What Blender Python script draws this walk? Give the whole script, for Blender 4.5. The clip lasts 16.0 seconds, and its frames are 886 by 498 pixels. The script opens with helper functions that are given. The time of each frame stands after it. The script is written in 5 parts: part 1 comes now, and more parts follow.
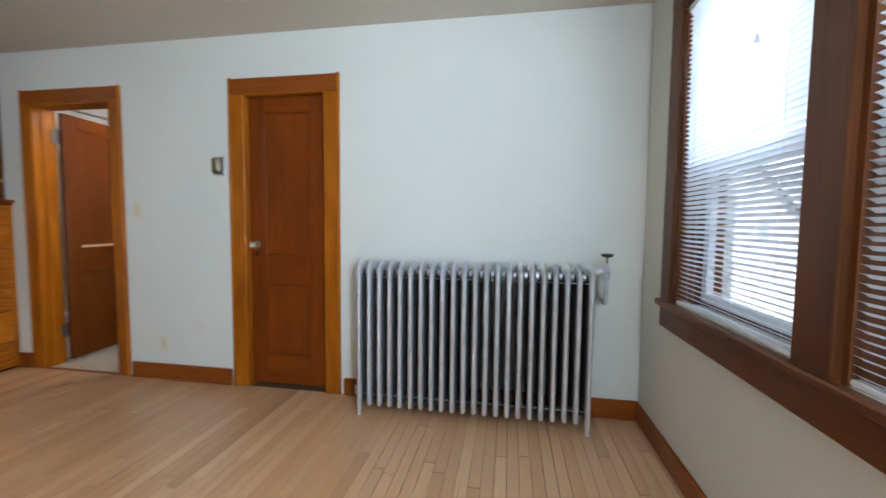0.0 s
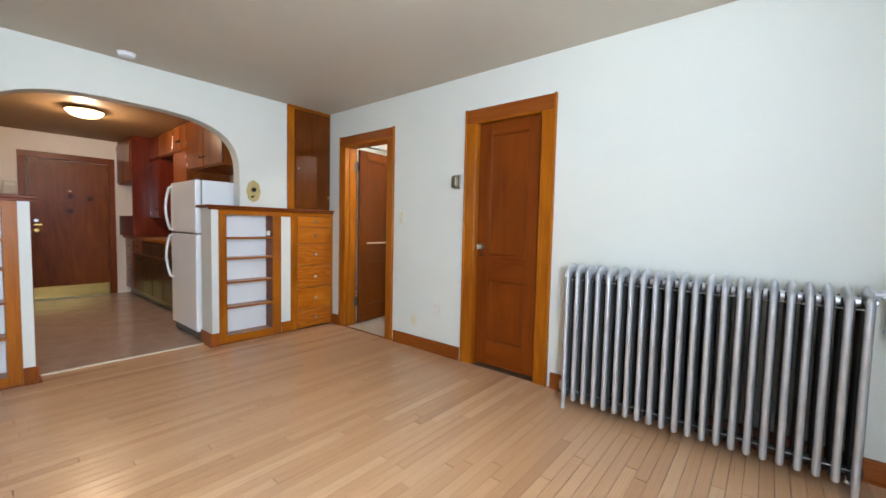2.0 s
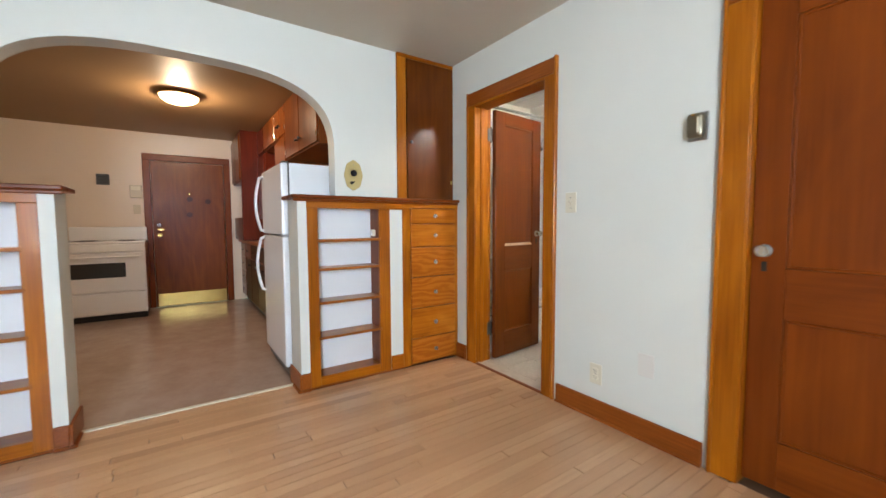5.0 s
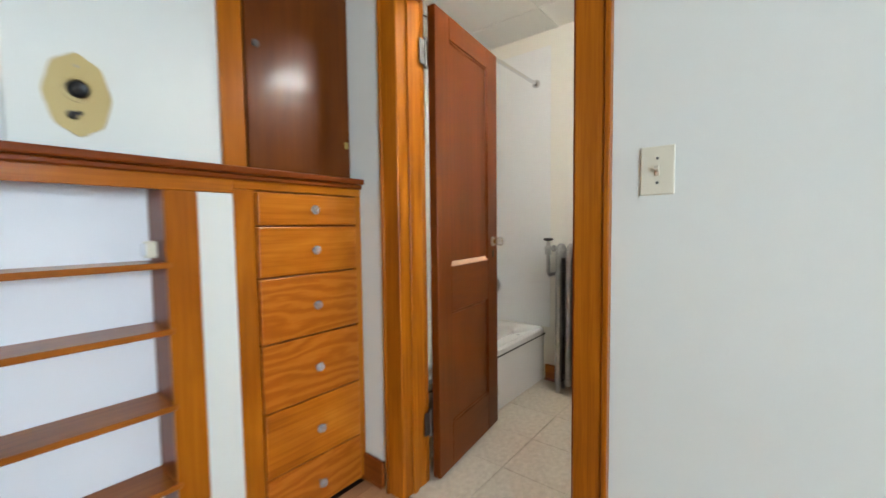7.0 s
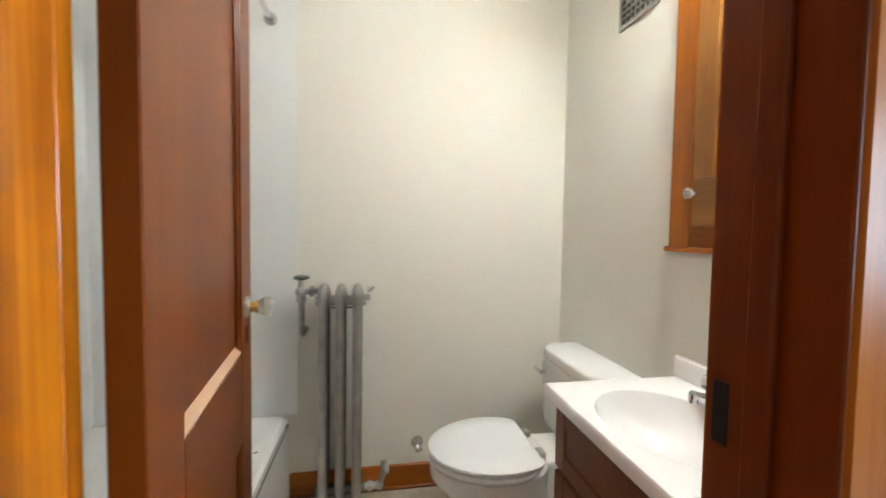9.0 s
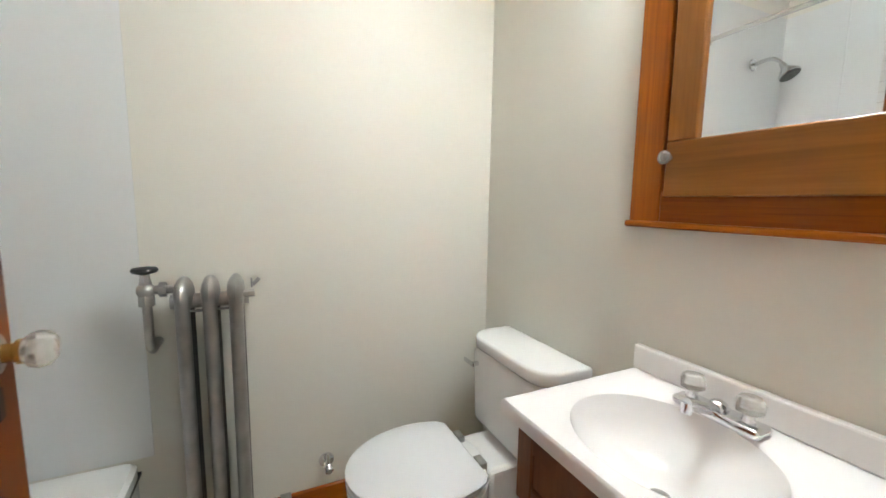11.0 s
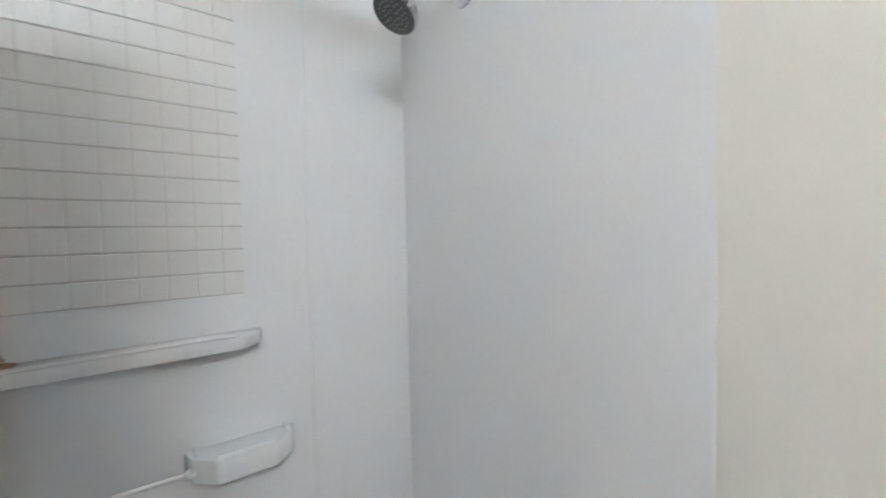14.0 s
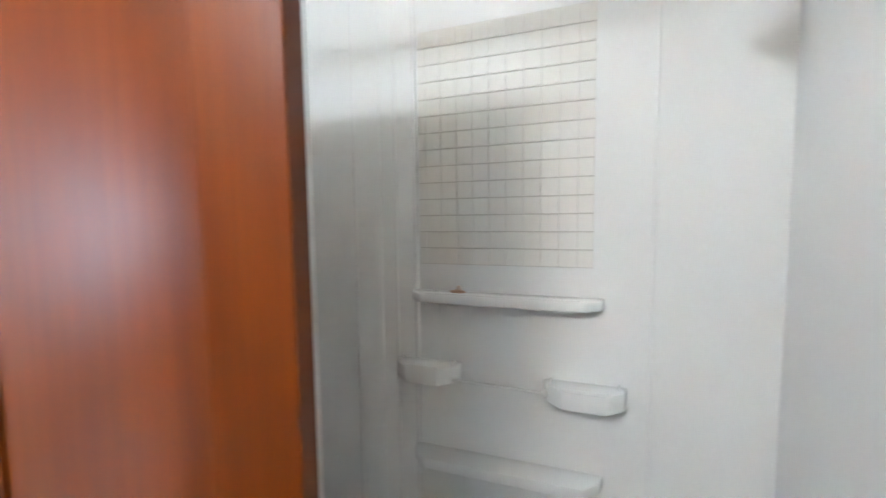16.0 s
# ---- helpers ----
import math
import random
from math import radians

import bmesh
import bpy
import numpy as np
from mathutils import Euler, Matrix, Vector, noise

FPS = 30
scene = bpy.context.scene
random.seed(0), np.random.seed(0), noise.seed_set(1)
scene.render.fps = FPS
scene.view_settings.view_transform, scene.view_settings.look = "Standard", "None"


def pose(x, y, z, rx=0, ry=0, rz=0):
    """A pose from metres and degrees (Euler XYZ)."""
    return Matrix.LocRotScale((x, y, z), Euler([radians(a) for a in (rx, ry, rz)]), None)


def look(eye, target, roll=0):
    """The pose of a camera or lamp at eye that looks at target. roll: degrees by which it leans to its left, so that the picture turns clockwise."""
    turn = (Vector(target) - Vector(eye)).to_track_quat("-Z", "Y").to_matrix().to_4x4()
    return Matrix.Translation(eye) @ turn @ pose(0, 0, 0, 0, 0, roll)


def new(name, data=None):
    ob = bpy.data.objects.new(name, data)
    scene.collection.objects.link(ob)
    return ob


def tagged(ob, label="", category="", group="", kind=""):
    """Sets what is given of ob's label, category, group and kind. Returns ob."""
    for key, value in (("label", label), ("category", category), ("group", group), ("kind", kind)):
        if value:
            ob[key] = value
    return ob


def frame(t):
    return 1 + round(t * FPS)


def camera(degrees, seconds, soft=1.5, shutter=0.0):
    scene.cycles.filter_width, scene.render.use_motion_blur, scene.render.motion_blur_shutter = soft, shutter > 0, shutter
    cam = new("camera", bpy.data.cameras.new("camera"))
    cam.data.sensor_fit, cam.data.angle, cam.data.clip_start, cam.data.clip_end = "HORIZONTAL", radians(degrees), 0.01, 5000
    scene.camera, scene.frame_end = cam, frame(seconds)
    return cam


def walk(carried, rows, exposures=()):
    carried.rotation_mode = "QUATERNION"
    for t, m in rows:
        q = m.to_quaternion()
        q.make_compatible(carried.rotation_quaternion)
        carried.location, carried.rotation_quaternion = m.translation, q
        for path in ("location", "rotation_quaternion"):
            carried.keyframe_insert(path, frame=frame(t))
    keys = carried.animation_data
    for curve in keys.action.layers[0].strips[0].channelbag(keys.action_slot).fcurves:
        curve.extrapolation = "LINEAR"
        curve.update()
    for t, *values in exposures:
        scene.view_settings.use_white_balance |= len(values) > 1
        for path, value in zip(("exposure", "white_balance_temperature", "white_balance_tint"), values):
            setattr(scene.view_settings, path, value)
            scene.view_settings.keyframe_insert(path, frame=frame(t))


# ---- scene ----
cam = camera(97.0, 16.0, shutter=0.4)
PATH = [
    (0, (0.52, 0.045, 1.169), (0.188, 2.013, 1.042), 0.6),
    (0.5, (0.646, -0.011, 1.172), (-0.078, 1.85, 1.053), 0.6),
    (1, (0.664, -0.086, 1.174), (-0.332, 1.645, 1.065), 0.8),
    (1.5, (0.645, -0.139, 1.177), (-0.53, 1.476, 1.066), 1.0),
    (2, (0.622, -0.188, 1.174), (-0.655, 1.347, 1.057), 1.3),
    (2.5, (0.567, -0.158, 1.163), (-0.798, 1.299, 1.039), 1.2),
    (3, (0.397, -0.089, 1.159), (-1.042, 1.294, 1.035), 1.0),
    (3.5, (0.232, -0.002, 1.151), (-1.299, 1.278, 1.019), 0.6),
    (3.7, (0.144, 0.061, 1.139), (-1.425, 1.295, 1.005), 0.5),
    (5.8, (-1.194, 0.844, 1.114), (-2.846, 1.964, 0.986), -0.3),
    (6, (-1.321, 0.914, 1.109), (-2.943, 2.079, 0.987), -0.6),
    (6.5, (-1.656, 1.15, 1.128), (-3.152, 2.472, 1.008), -0.8),
    (7, (-1.967, 1.419, 1.117), (-3.225, 2.97, 1.003), -0.7),
    (7.5, (-2.275, 1.649, 1.117), (-3.19, 3.424, 1.004), -0.2),
    (8, (-2.519, 1.832, 1.159), (-3.03, 3.763, 1.053), 0.1),
    (8.5, (-2.684, 2.079, 1.179), (-2.771, 4.074, 1.08), 0.5),
    (9, (-2.784, 2.231, 1.222), (-2.444, 4.2, 1.133), 0.9),
    (9.2, (-2.831, 2.289, 1.249), (-2.296, 4.213, 1.146), 0.9),
    (11.3, (-2.754, 2.659, 1.228), (-1.914, 4.456, 0.973), 0.9),
    (11.5, (-2.73, 2.737, 1.252), (-2.002, 4.58, 0.978), 0.3),
    (12, (-2.739, 2.985, 1.316), (-2.453, 4.949, 1.071), 0.1),
    (12.5, (-2.767, 3.21, 1.375), (-3.07, 5.176, 1.161), -0.6),
    (13, (-2.786, 3.263, 1.489), (-3.565, 5.094, 1.285), 0.5),
    (13.5, (-2.842, 3.357, 1.475), (-4.078, 4.928, 1.388), -1.2),
    (14, (-2.918, 3.43, 1.486), (-4.518, 4.627, 1.405), -1.2),
    (14.5, (-2.936, 3.494, 1.485), (-4.8, 4.214, 1.407), -1.0),
    (15, (-2.871, 3.578, 1.485), (-4.856, 3.802, 1.397), -0.7),
    (15.5, (-2.792, 3.604, 1.46), (-4.777, 3.368, 1.398), -0.2),
    (16, (-2.747, 3.573, 1.499), (-4.628, 2.909, 1.348), -0.7),
]
EXPOSURES = [
    (0, 0.78, 6350, 15), (0.5, 0.91, 6350, 15), (1.5, 1.14, 6500, 16), (3.5, 1.21, 6750, 17), (6, 1.42, 6550, 15), (7, 1.36, 6450, 13), (8, 1.42, 6500, 9),
    (9, 1.52, 6250, 9), (11.5, 1.50, 5950, 10), (12.5, 1.30, 5800, 10), (13.5, 1.34, 5700, 13), (14.5, 1.54, 5650, 13), (15, 1.64, 5650, 13), (15.5, 1.74, 5700, 12), (16, 1.80, 5800, 13),
]
walk(cam, [(t, look(eye, target, roll)) for t, eye, target, roll in PATH], EXPOSURES)

# ---- light ----
world = bpy.data.worlds.new("sky_world")
scene.world = world
world.use_nodes = True
wn = world.node_tree
sky = wn.nodes.new("ShaderNodeTexSky")
sky.sky_type = "NISHITA"
sky.sun_disc = False
sky.sun_elevation = radians(46)
sky.sun_rotation = radians(194)
wn.links.new(sky.outputs[0], wn.nodes["Background"].inputs[0])
wn.nodes["Background"].inputs[1].default_value = 0.15

sun = new("sun", bpy.data.lights.new("sun", "SUN"))
sun.data.energy, sun.data.angle, sun.data.color = 3.2, radians(5), (1.0, 0.95, 0.88)
sun.matrix_world = look((-6, -24, 26), (0, 0, 0))


def area_lamp(name, eye, target, w, h, watts, colour):
    data = bpy.data.lights.new(name, "AREA")
    data.shape, data.size, data.size_y = "RECTANGLE", w, h
    data.energy, data.color = watts, colour
    ob = new(name, data)
    ob.matrix_world = look(eye, target)
    return ob


# daylight standing in for the sky at the two upper sashes
DAY = (0.68, 0.86, 1.0)
area_lamp("daylight_upper_sash", (1.56, 1.66, 1.83), (0, 1.66, 1.6), 0.80, 0.66, 10, DAY)
area_lamp("daylight_upper_sash", (1.56, 0.69, 1.83), (0, 0.69, 1.6), 0.80, 0.66, 10, DAY)
# Added fill lamp in an unseen third opening, turned north-west into the room.
area_lamp("daylight_side_window", (1.36, -0.505, 1.5), (-0.6, 1.1, 0.75), 0.80, 1.36, 68, DAY)

# the bulb inside the kitchen lamp's glass bowl
bulb = new("kitchen_bulb", bpy.data.lights.new("kitchen_bulb", "POINT"))
bulb.data.energy, bulb.data.color, bulb.data.shadow_soft_size = 20.0, (1.0, 0.79, 0.52), 0.05
bulb.location = (-5.18, 0.635, 2.285)

# ---- materials ----


def mat(name, rough=0.5, metal=0.0):
    m = bpy.data.materials.new(name)
    m.use_nodes = True
    b = m.node_tree.nodes["Principled BSDF"]
    b.inputs["Roughness"].default_value = rough
    b.inputs["Metallic"].default_value = metal
    return m, m.node_tree, b


def node(nt, kind, **inputs):
    n = nt.nodes.new(kind)
    for k, v in inputs.items():
        n.inputs[k.replace("_", " ")].default_value = v
    return n


def ramp(nt, stops):
    r = nt.nodes.new("ShaderNodeValToRGB")
    while len(r.color_ramp.elements) < len(stops):
        r.color_ramp.elements.new(0.5)
    for e, (p, c) in zip(r.color_ramp.elements, stops):
        e.position, e.color = p, (*c, 1)
    return r


def mapped(nt, scale=(1, 1, 1), shift=True):
    """Object coordinates, scaled, moved by each object's random number."""
    tc = nt.nodes.new("ShaderNodeTexCoord")
    mp = nt.nodes.new("ShaderNodeMapping")
    mp.inputs["Scale"].default_value = scale
    nt.links.new(tc.outputs["Object"], mp.inputs[0])
    if shift:
        oi = nt.nodes.new("ShaderNodeObjectInfo")
        mul = nt.nodes.new("ShaderNodeMath")
        mul.operation = "MULTIPLY"
        mul.inputs[1].default_value = 37.0
        nt.links.new(oi.outputs["Random"], mul.inputs[0])
        nt.links.new(mul.outputs[0], mp.inputs["Location"])
    return mp


def bumped(nt, b, source, strength, distance=0.002):
    bp = node(nt, "ShaderNodeBump", Strength=strength, Distance=distance)
    nt.links.new(source, bp.inputs["Height"])
    nt.links.new(bp.outputs[0], b.inputs["Normal"])


def wood(name, dark, mid, light, grain="z", rough=0.3, scale=1.0, coat=0.18, figure=1.0):
    m, nt, b = mat(name, rough)
    a, c = 3.0 * scale, 95.0 * scale
    sc = {"x": (a, c, c), "y": (c, a, c), "z": (c, c, a)}[grain]
    mp = mapped(nt, sc)
    n1 = node(nt, "ShaderNodeTexNoise", Scale=1.0, Detail=6.0, Roughness=0.6, Distortion=0.5)
    nt.links.new(mp.outputs[0], n1.inputs["Vector"])
    big = {"x": (0.9, 3.2, 3.2), "y": (3.2, 0.9, 3.2), "z": (3.2, 3.2, 0.9)}[grain]
    mp2 = mapped(nt, big)
    n2 = node(nt, "ShaderNodeTexNoise", Scale=1.0, Detail=3.0, Roughness=0.5, Distortion=1.2 * figure)
    nt.links.new(mp2.outputs[0], n2.inputs["Vector"])
    if figure > 3:
        wv = nt.nodes.new("ShaderNodeTexWave")
        wv.wave_type, wv.bands_direction = "BANDS", "Z"
        for key, val in (("Scale", 4.2), ("Distortion", 17.0), ("Detail", 5.0), ("Detail Scale", 1.1)):
            wv.inputs[key].default_value = val
        mp3 = mapped(nt, (1.0, 0.45, 1.9))
        nt.links.new(mp3.outputs[0], wv.inputs["Vector"])
        n2 = wv
    mix = nt.nodes.new("ShaderNodeMath")
    mix.operation = "MULTIPLY_ADD"
    mix.inputs[1].default_value = 0.42
    half = nt.nodes.new("ShaderNodeMath")
    half.operation = "MULTIPLY"
    half.inputs[1].default_value = 0.58
    nt.links.new(n2.outputs["Fac"], half.inputs[0])
    nt.links.new(n1.outputs[0], mix.inputs[0])
    nt.links.new(half.outputs[0], mix.inputs[2])
    r = ramp(nt, [(0.34, dark), (0.5, mid), (0.66, light)])
    nt.links.new(mix.outputs[0], r.inputs[0])
    nt.links.new(r.outputs[0], b.inputs["Base Color"])
    b.inputs["Coat Weight"].default_value = coat
    b.inputs["Specular IOR Level"].default_value = 0.18
    b.inputs["Coat Roughness"].default_value = 0.12
    bumped(nt, b, n1.outputs[0], 0.12, 0.001)
    return m


def paint(name, colour, rough=0.6, vary=0.04, bump=0.15, grain=90.0):
    m, nt, b = mat(name, rough)
    mp = mapped(nt, (1, 1, 1), False)
    n1 = node(nt, "ShaderNodeTexNoise", Scale=1.3, Detail=4.0)
    nt.links.new(mp.outputs[0], n1.inputs["Vector"])
    lo = tuple(c * (1 - vary) for c in colour)
    r = ramp(nt, [(0.3, lo), (0.7, colour)])
    nt.links.new(n1.outputs[0], r.inputs[0])
    nt.links.new(r.outputs[0], b.inputs["Base Color"])
    n2 = node(nt, "ShaderNodeTexNoise", Scale=grain, Detail=4.0)
    nt.links.new(mp.outputs[0], n2.inputs["Vector"])
    bumped(nt, b, n2.outputs[0], bump, 0.002)
    return m


def metal(name, colour, rough=0.3, vary=0.1):
    m, nt, b = mat(name, rough, 1.0)
    mp = mapped(nt, (1, 1, 1))
    n1 = node(nt, "ShaderNodeTexNoise", Scale=14.0, Detail=4.0)
    nt.links.new(mp.outputs[0], n1.inputs["Vector"])
    r = ramp(nt, [(0.35, tuple(c * (1 - vary) for c in colour)), (0.65, colour)])
    nt.links.new(n1.outputs[0], r.inputs[0])
    nt.links.new(r.outputs[0], b.inputs["Base Color"])
    return m


def glass(name, rough=0.0, colour=(1, 1, 1)):
    m, nt, b = mat(name, rough)
    b.inputs["Transmission Weight"].default_value = 1.0
    b.inputs["Base Color"].default_value = (*colour, 1)
    b.inputs["IOR"].default_value = 1.45
    return m


def glow(name, colour, strength):
    m, nt, b = mat(name, 0.4)
    b.inputs["Base Color"].default_value = (*colour, 1)
    b.inputs["Emission Color"].default_value = (*colour, 1)
    b.inputs["Emission Strength"].default_value = strength
    return m


WALL = paint("white_wall_paint", (0.685, 0.690, 0.632), 0.55, 0.05, 0.16, 60.0)
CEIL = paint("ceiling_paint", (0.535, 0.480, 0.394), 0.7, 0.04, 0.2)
KWALL = paint("kitchen_wall_paint", (0.77, 0.665, 0.565), 0.5, 0.04, 0.1)
# Lamplight's orange is in this colour, darkened to offset the bulb just below.
KCEIL = paint("lamplit_ceiling_brown", (0.345, 0.212, 0.102), 0.55, 0.05, 0.1, 25.0)
BWALL = paint("bath_wall_satin_paint", (0.76, 0.740, 0.662), 0.43, 0.03, 0.08, 40.0)
BWALL.node_tree.nodes["Principled BSDF"].inputs["Specular IOR Level"].default_value = 0.36
SHELFBACK = paint("shelf_back_paint", (0.80, 0.80, 0.80), 0.5, 0.03, 0.08)
TRIM = {a: wood("varnished_trim_" + a, (0.205, 0.048, 0.002), (0.33, 0.090, 0.003), (0.45, 0.138, 0.006), a, 0.30, 1.0, 0.14) for a in "xyz"}
BASE = {a: wood("varnished_baseboard_" + a, (0.15, 0.033, 0.004), (0.235, 0.055, 0.007), (0.31, 0.082, 0.011), a) for a in "xyz"}
DOORW = {a: wood("door_wood_" + a, (0.128, 0.0230, 0.0014), (0.168, 0.0325, 0.0020), (0.208, 0.0420, 0.0028), a, 0.36, 0.5, 0.06, 1.6) for a in "xyz"}
for m in DOORW.values():
    m.node_tree.nodes["Principled BSDF"].inputs["Coat Roughness"].default_value = 0.30
DOORB = {a: wood("dark_bath_door_wood_" + a, (0.092, 0.0178, 0.0010), (0.114, 0.0232, 0.0013), (0.136, 0.0292, 0.0017), a, 0.36, 0.5, 0.05, 1.6) for a in "xyz"}
for m in DOORB.values():
    m.node_tree.nodes["Principled BSDF"].inputs["Coat Roughness"].default_value = 0.30
SHELFW = wood("shelf_board_wood", (0.21, 0.056, 0.006), (0.30, 0.086, 0.009), (0.39, 0.120, 0.014), "y", 0.3, 0.8)
DARKW = wood("dark_glossy_panel", (0.085, 0.0178, 0.0012), (0.112, 0.025, 0.0016), (0.140, 0.034, 0.0022), "z", 0.32, 0.35, 0.10, 2.6)
DRAWERW = wood("drawer_front_wood", (0.27, 0.064, 0.003), (0.41, 0.112, 0.006), (0.53, 0.168, 0.014), "y", 0.3, 0.8, 0.16, 2.5)
DRAWERR = wood("figured_drawer_wood", (0.335, 0.083, 0.006), (0.395, 0.106, 0.008), (0.455, 0.133, 0.013), "y", 0.3, 0.8, 0.16, 4.0)
for el, pos in zip(DRAWERR.node_tree.nodes["Color Ramp"].color_ramp.elements, (0.2, 0.5, 0.8)):
    el.position = pos
KITW = wood("kitchen_cabinet_wood", (0.105, 0.024, 0.005), (0.175, 0.044, 0.008), (0.25, 0.072, 0.014), "z", 0.28, 0.6, 0.3)
KITR = wood("red_cabinet_side", (0.085, 0.011, 0.004), (0.115, 0.015, 0.005), (0.15, 0.022, 0.007), "z", 0.32, 0.4)
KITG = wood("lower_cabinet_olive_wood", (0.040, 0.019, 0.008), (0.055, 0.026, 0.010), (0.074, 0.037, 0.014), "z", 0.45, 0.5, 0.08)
PLUGW = wood("dark_door_plug", (0.035, 0.010, 0.003), (0.05, 0.014, 0.004), (0.07, 0.02, 0.006), "y", 0.4, 0.6)
KDOORW = wood("entry_door_wood", (0.125, 0.029, 0.003), (0.178, 0.043, 0.005), (0.23, 0.060, 0.007), "z", 0.34, 0.4, 0.06, 2.5)
WINW = {a: wood("window_trim_" + a, (0.075, 0.022, 0.007), (0.120, 0.037, 0.011), (0.165, 0.055, 0.017), a, 0.38) for a in "xyz"}
VANW = {a: wood("vanity_wood_" + a, (0.11, 0.035, 0.010), (0.16, 0.052, 0.014), (0.20, 0.072, 0.020), a, 0.35) for a in "xyz"}
SILVER = metal("silver_radiator_paint", (0.655, 0.675, 0.71), 0.37, 0.12)
SILVER.node_tree.nodes["Principled BSDF"].inputs["Metallic"].default_value = 0.70
OLDSILVER = metal("old_silver_paint", (0.50, 0.49, 0.475), 0.36, 0.2)
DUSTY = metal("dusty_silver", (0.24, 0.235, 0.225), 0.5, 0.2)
# Near-black iron puts the shade between radiator sections into the colour.
GAPSHADE = paint("gap_shade_iron", (0.030, 0.028, 0.027), 0.8, 0.3, 0.3, 40.0)
CHROME = metal("chrome", (0.75, 0.75, 0.77), 0.10, 0.05)
BRASS = metal("brass", (0.72, 0.50, 0.16), 0.25, 0.12)
AGED = metal("aged_dark_steel", (0.17, 0.16, 0.15), 0.45, 0.3)
STEEL = metal("worn_steel_hinge", (0.42, 0.41, 0.39), 0.38, 0.3)
IRON = metal("dark_iron", (0.05, 0.05, 0.05), 0.45, 0.2)
CERAMIC = paint("white_ceramic", (0.82, 0.82, 0.80), 0.10, 0.02, 0.0)
ENAMEL = paint("white_enamel", (0.80, 0.81, 0.82), 0.22, 0.02, 0.02)
ACRYL = paint("white_acrylic_surround", (0.79, 0.80, 0.79), 0.24, 0.02, 0.02, 12.0)
GROUT = paint("grey_tile_joint", (0.58, 0.56, 0.52), 0.6, 0.1, 0.1)
PLATEW = paint("cream_white_plate", (0.68, 0.64, 0.58), 0.35, 0.03, 0.0)
IVORY = paint("ivory_plastic", (0.68, 0.63, 0.49), 0.35, 0.03, 0.0)
BEIGEPL = paint("beige_plastic", (0.55, 0.48, 0.36), 0.4, 0.04, 0.0)
BLACK = paint("black_plastic", (0.02, 0.02, 0.02), 0.35, 0.2, 0.02)
GOLDPL = paint("aged_gold_plate", (0.50, 0.38, 0.15), 0.35, 0.15, 0.05, 30.0)
BLINDM = paint("white_blind_slat", (0.82, 0.82, 0.82), 0.45, 0.02, 0.0)


def slat_paint():
    m, nt, b = mat("white_translucent_slat", 0.45)
    b.inputs["Base Color"].default_value = (0.82, 0.83, 0.84, 1)
    tr = nt.nodes.new("ShaderNodeBsdfTranslucent")
    tr.inputs[0].default_value = (0.90, 0.92, 0.95, 1)
    mx = nt.nodes.new("ShaderNodeMixShader")
    mx.inputs[0].default_value = 0.62
    nt.links.new(b.outputs[0], mx.inputs[1])
    nt.links.new(tr.outputs[0], mx.inputs[2])
    nt.links.new(mx.outputs[0], nt.nodes["Material Output"].inputs[0])
    return m


SLATM = slat_paint()
PAINTG = paint("painted_grey_dark", (0.10, 0.10, 0.10), 0.5, 0.2, 0.1)
GLASS = glass("clear_glass", 0.0)
CRYSTAL = glass("crystal_knob_glass", 0.08, (0.86, 0.84, 0.80))
CRYSTAL.node_tree.nodes["Principled BSDF"].inputs["Transmission Weight"].default_value = 0.75
COUNTER = paint("laminate_counter", (0.36, 0.20, 0.10), 0.35, 0.1, 0.02)
MARBLE = paint("cultured_marble", (0.84, 0.82, 0.80), 0.16, 0.03, 0.0)
MIRROR = metal("mirror_silver", (0.9, 0.9, 0.9), 0.01, 0.0)
LAMPGLASS = glow("lit_kitchen_globe", (1.0, 0.78, 0.46), 3.2)
BATHGLOBE = glow("lit_bath_globe", (0.98, 1.0, 0.95), 46.0)


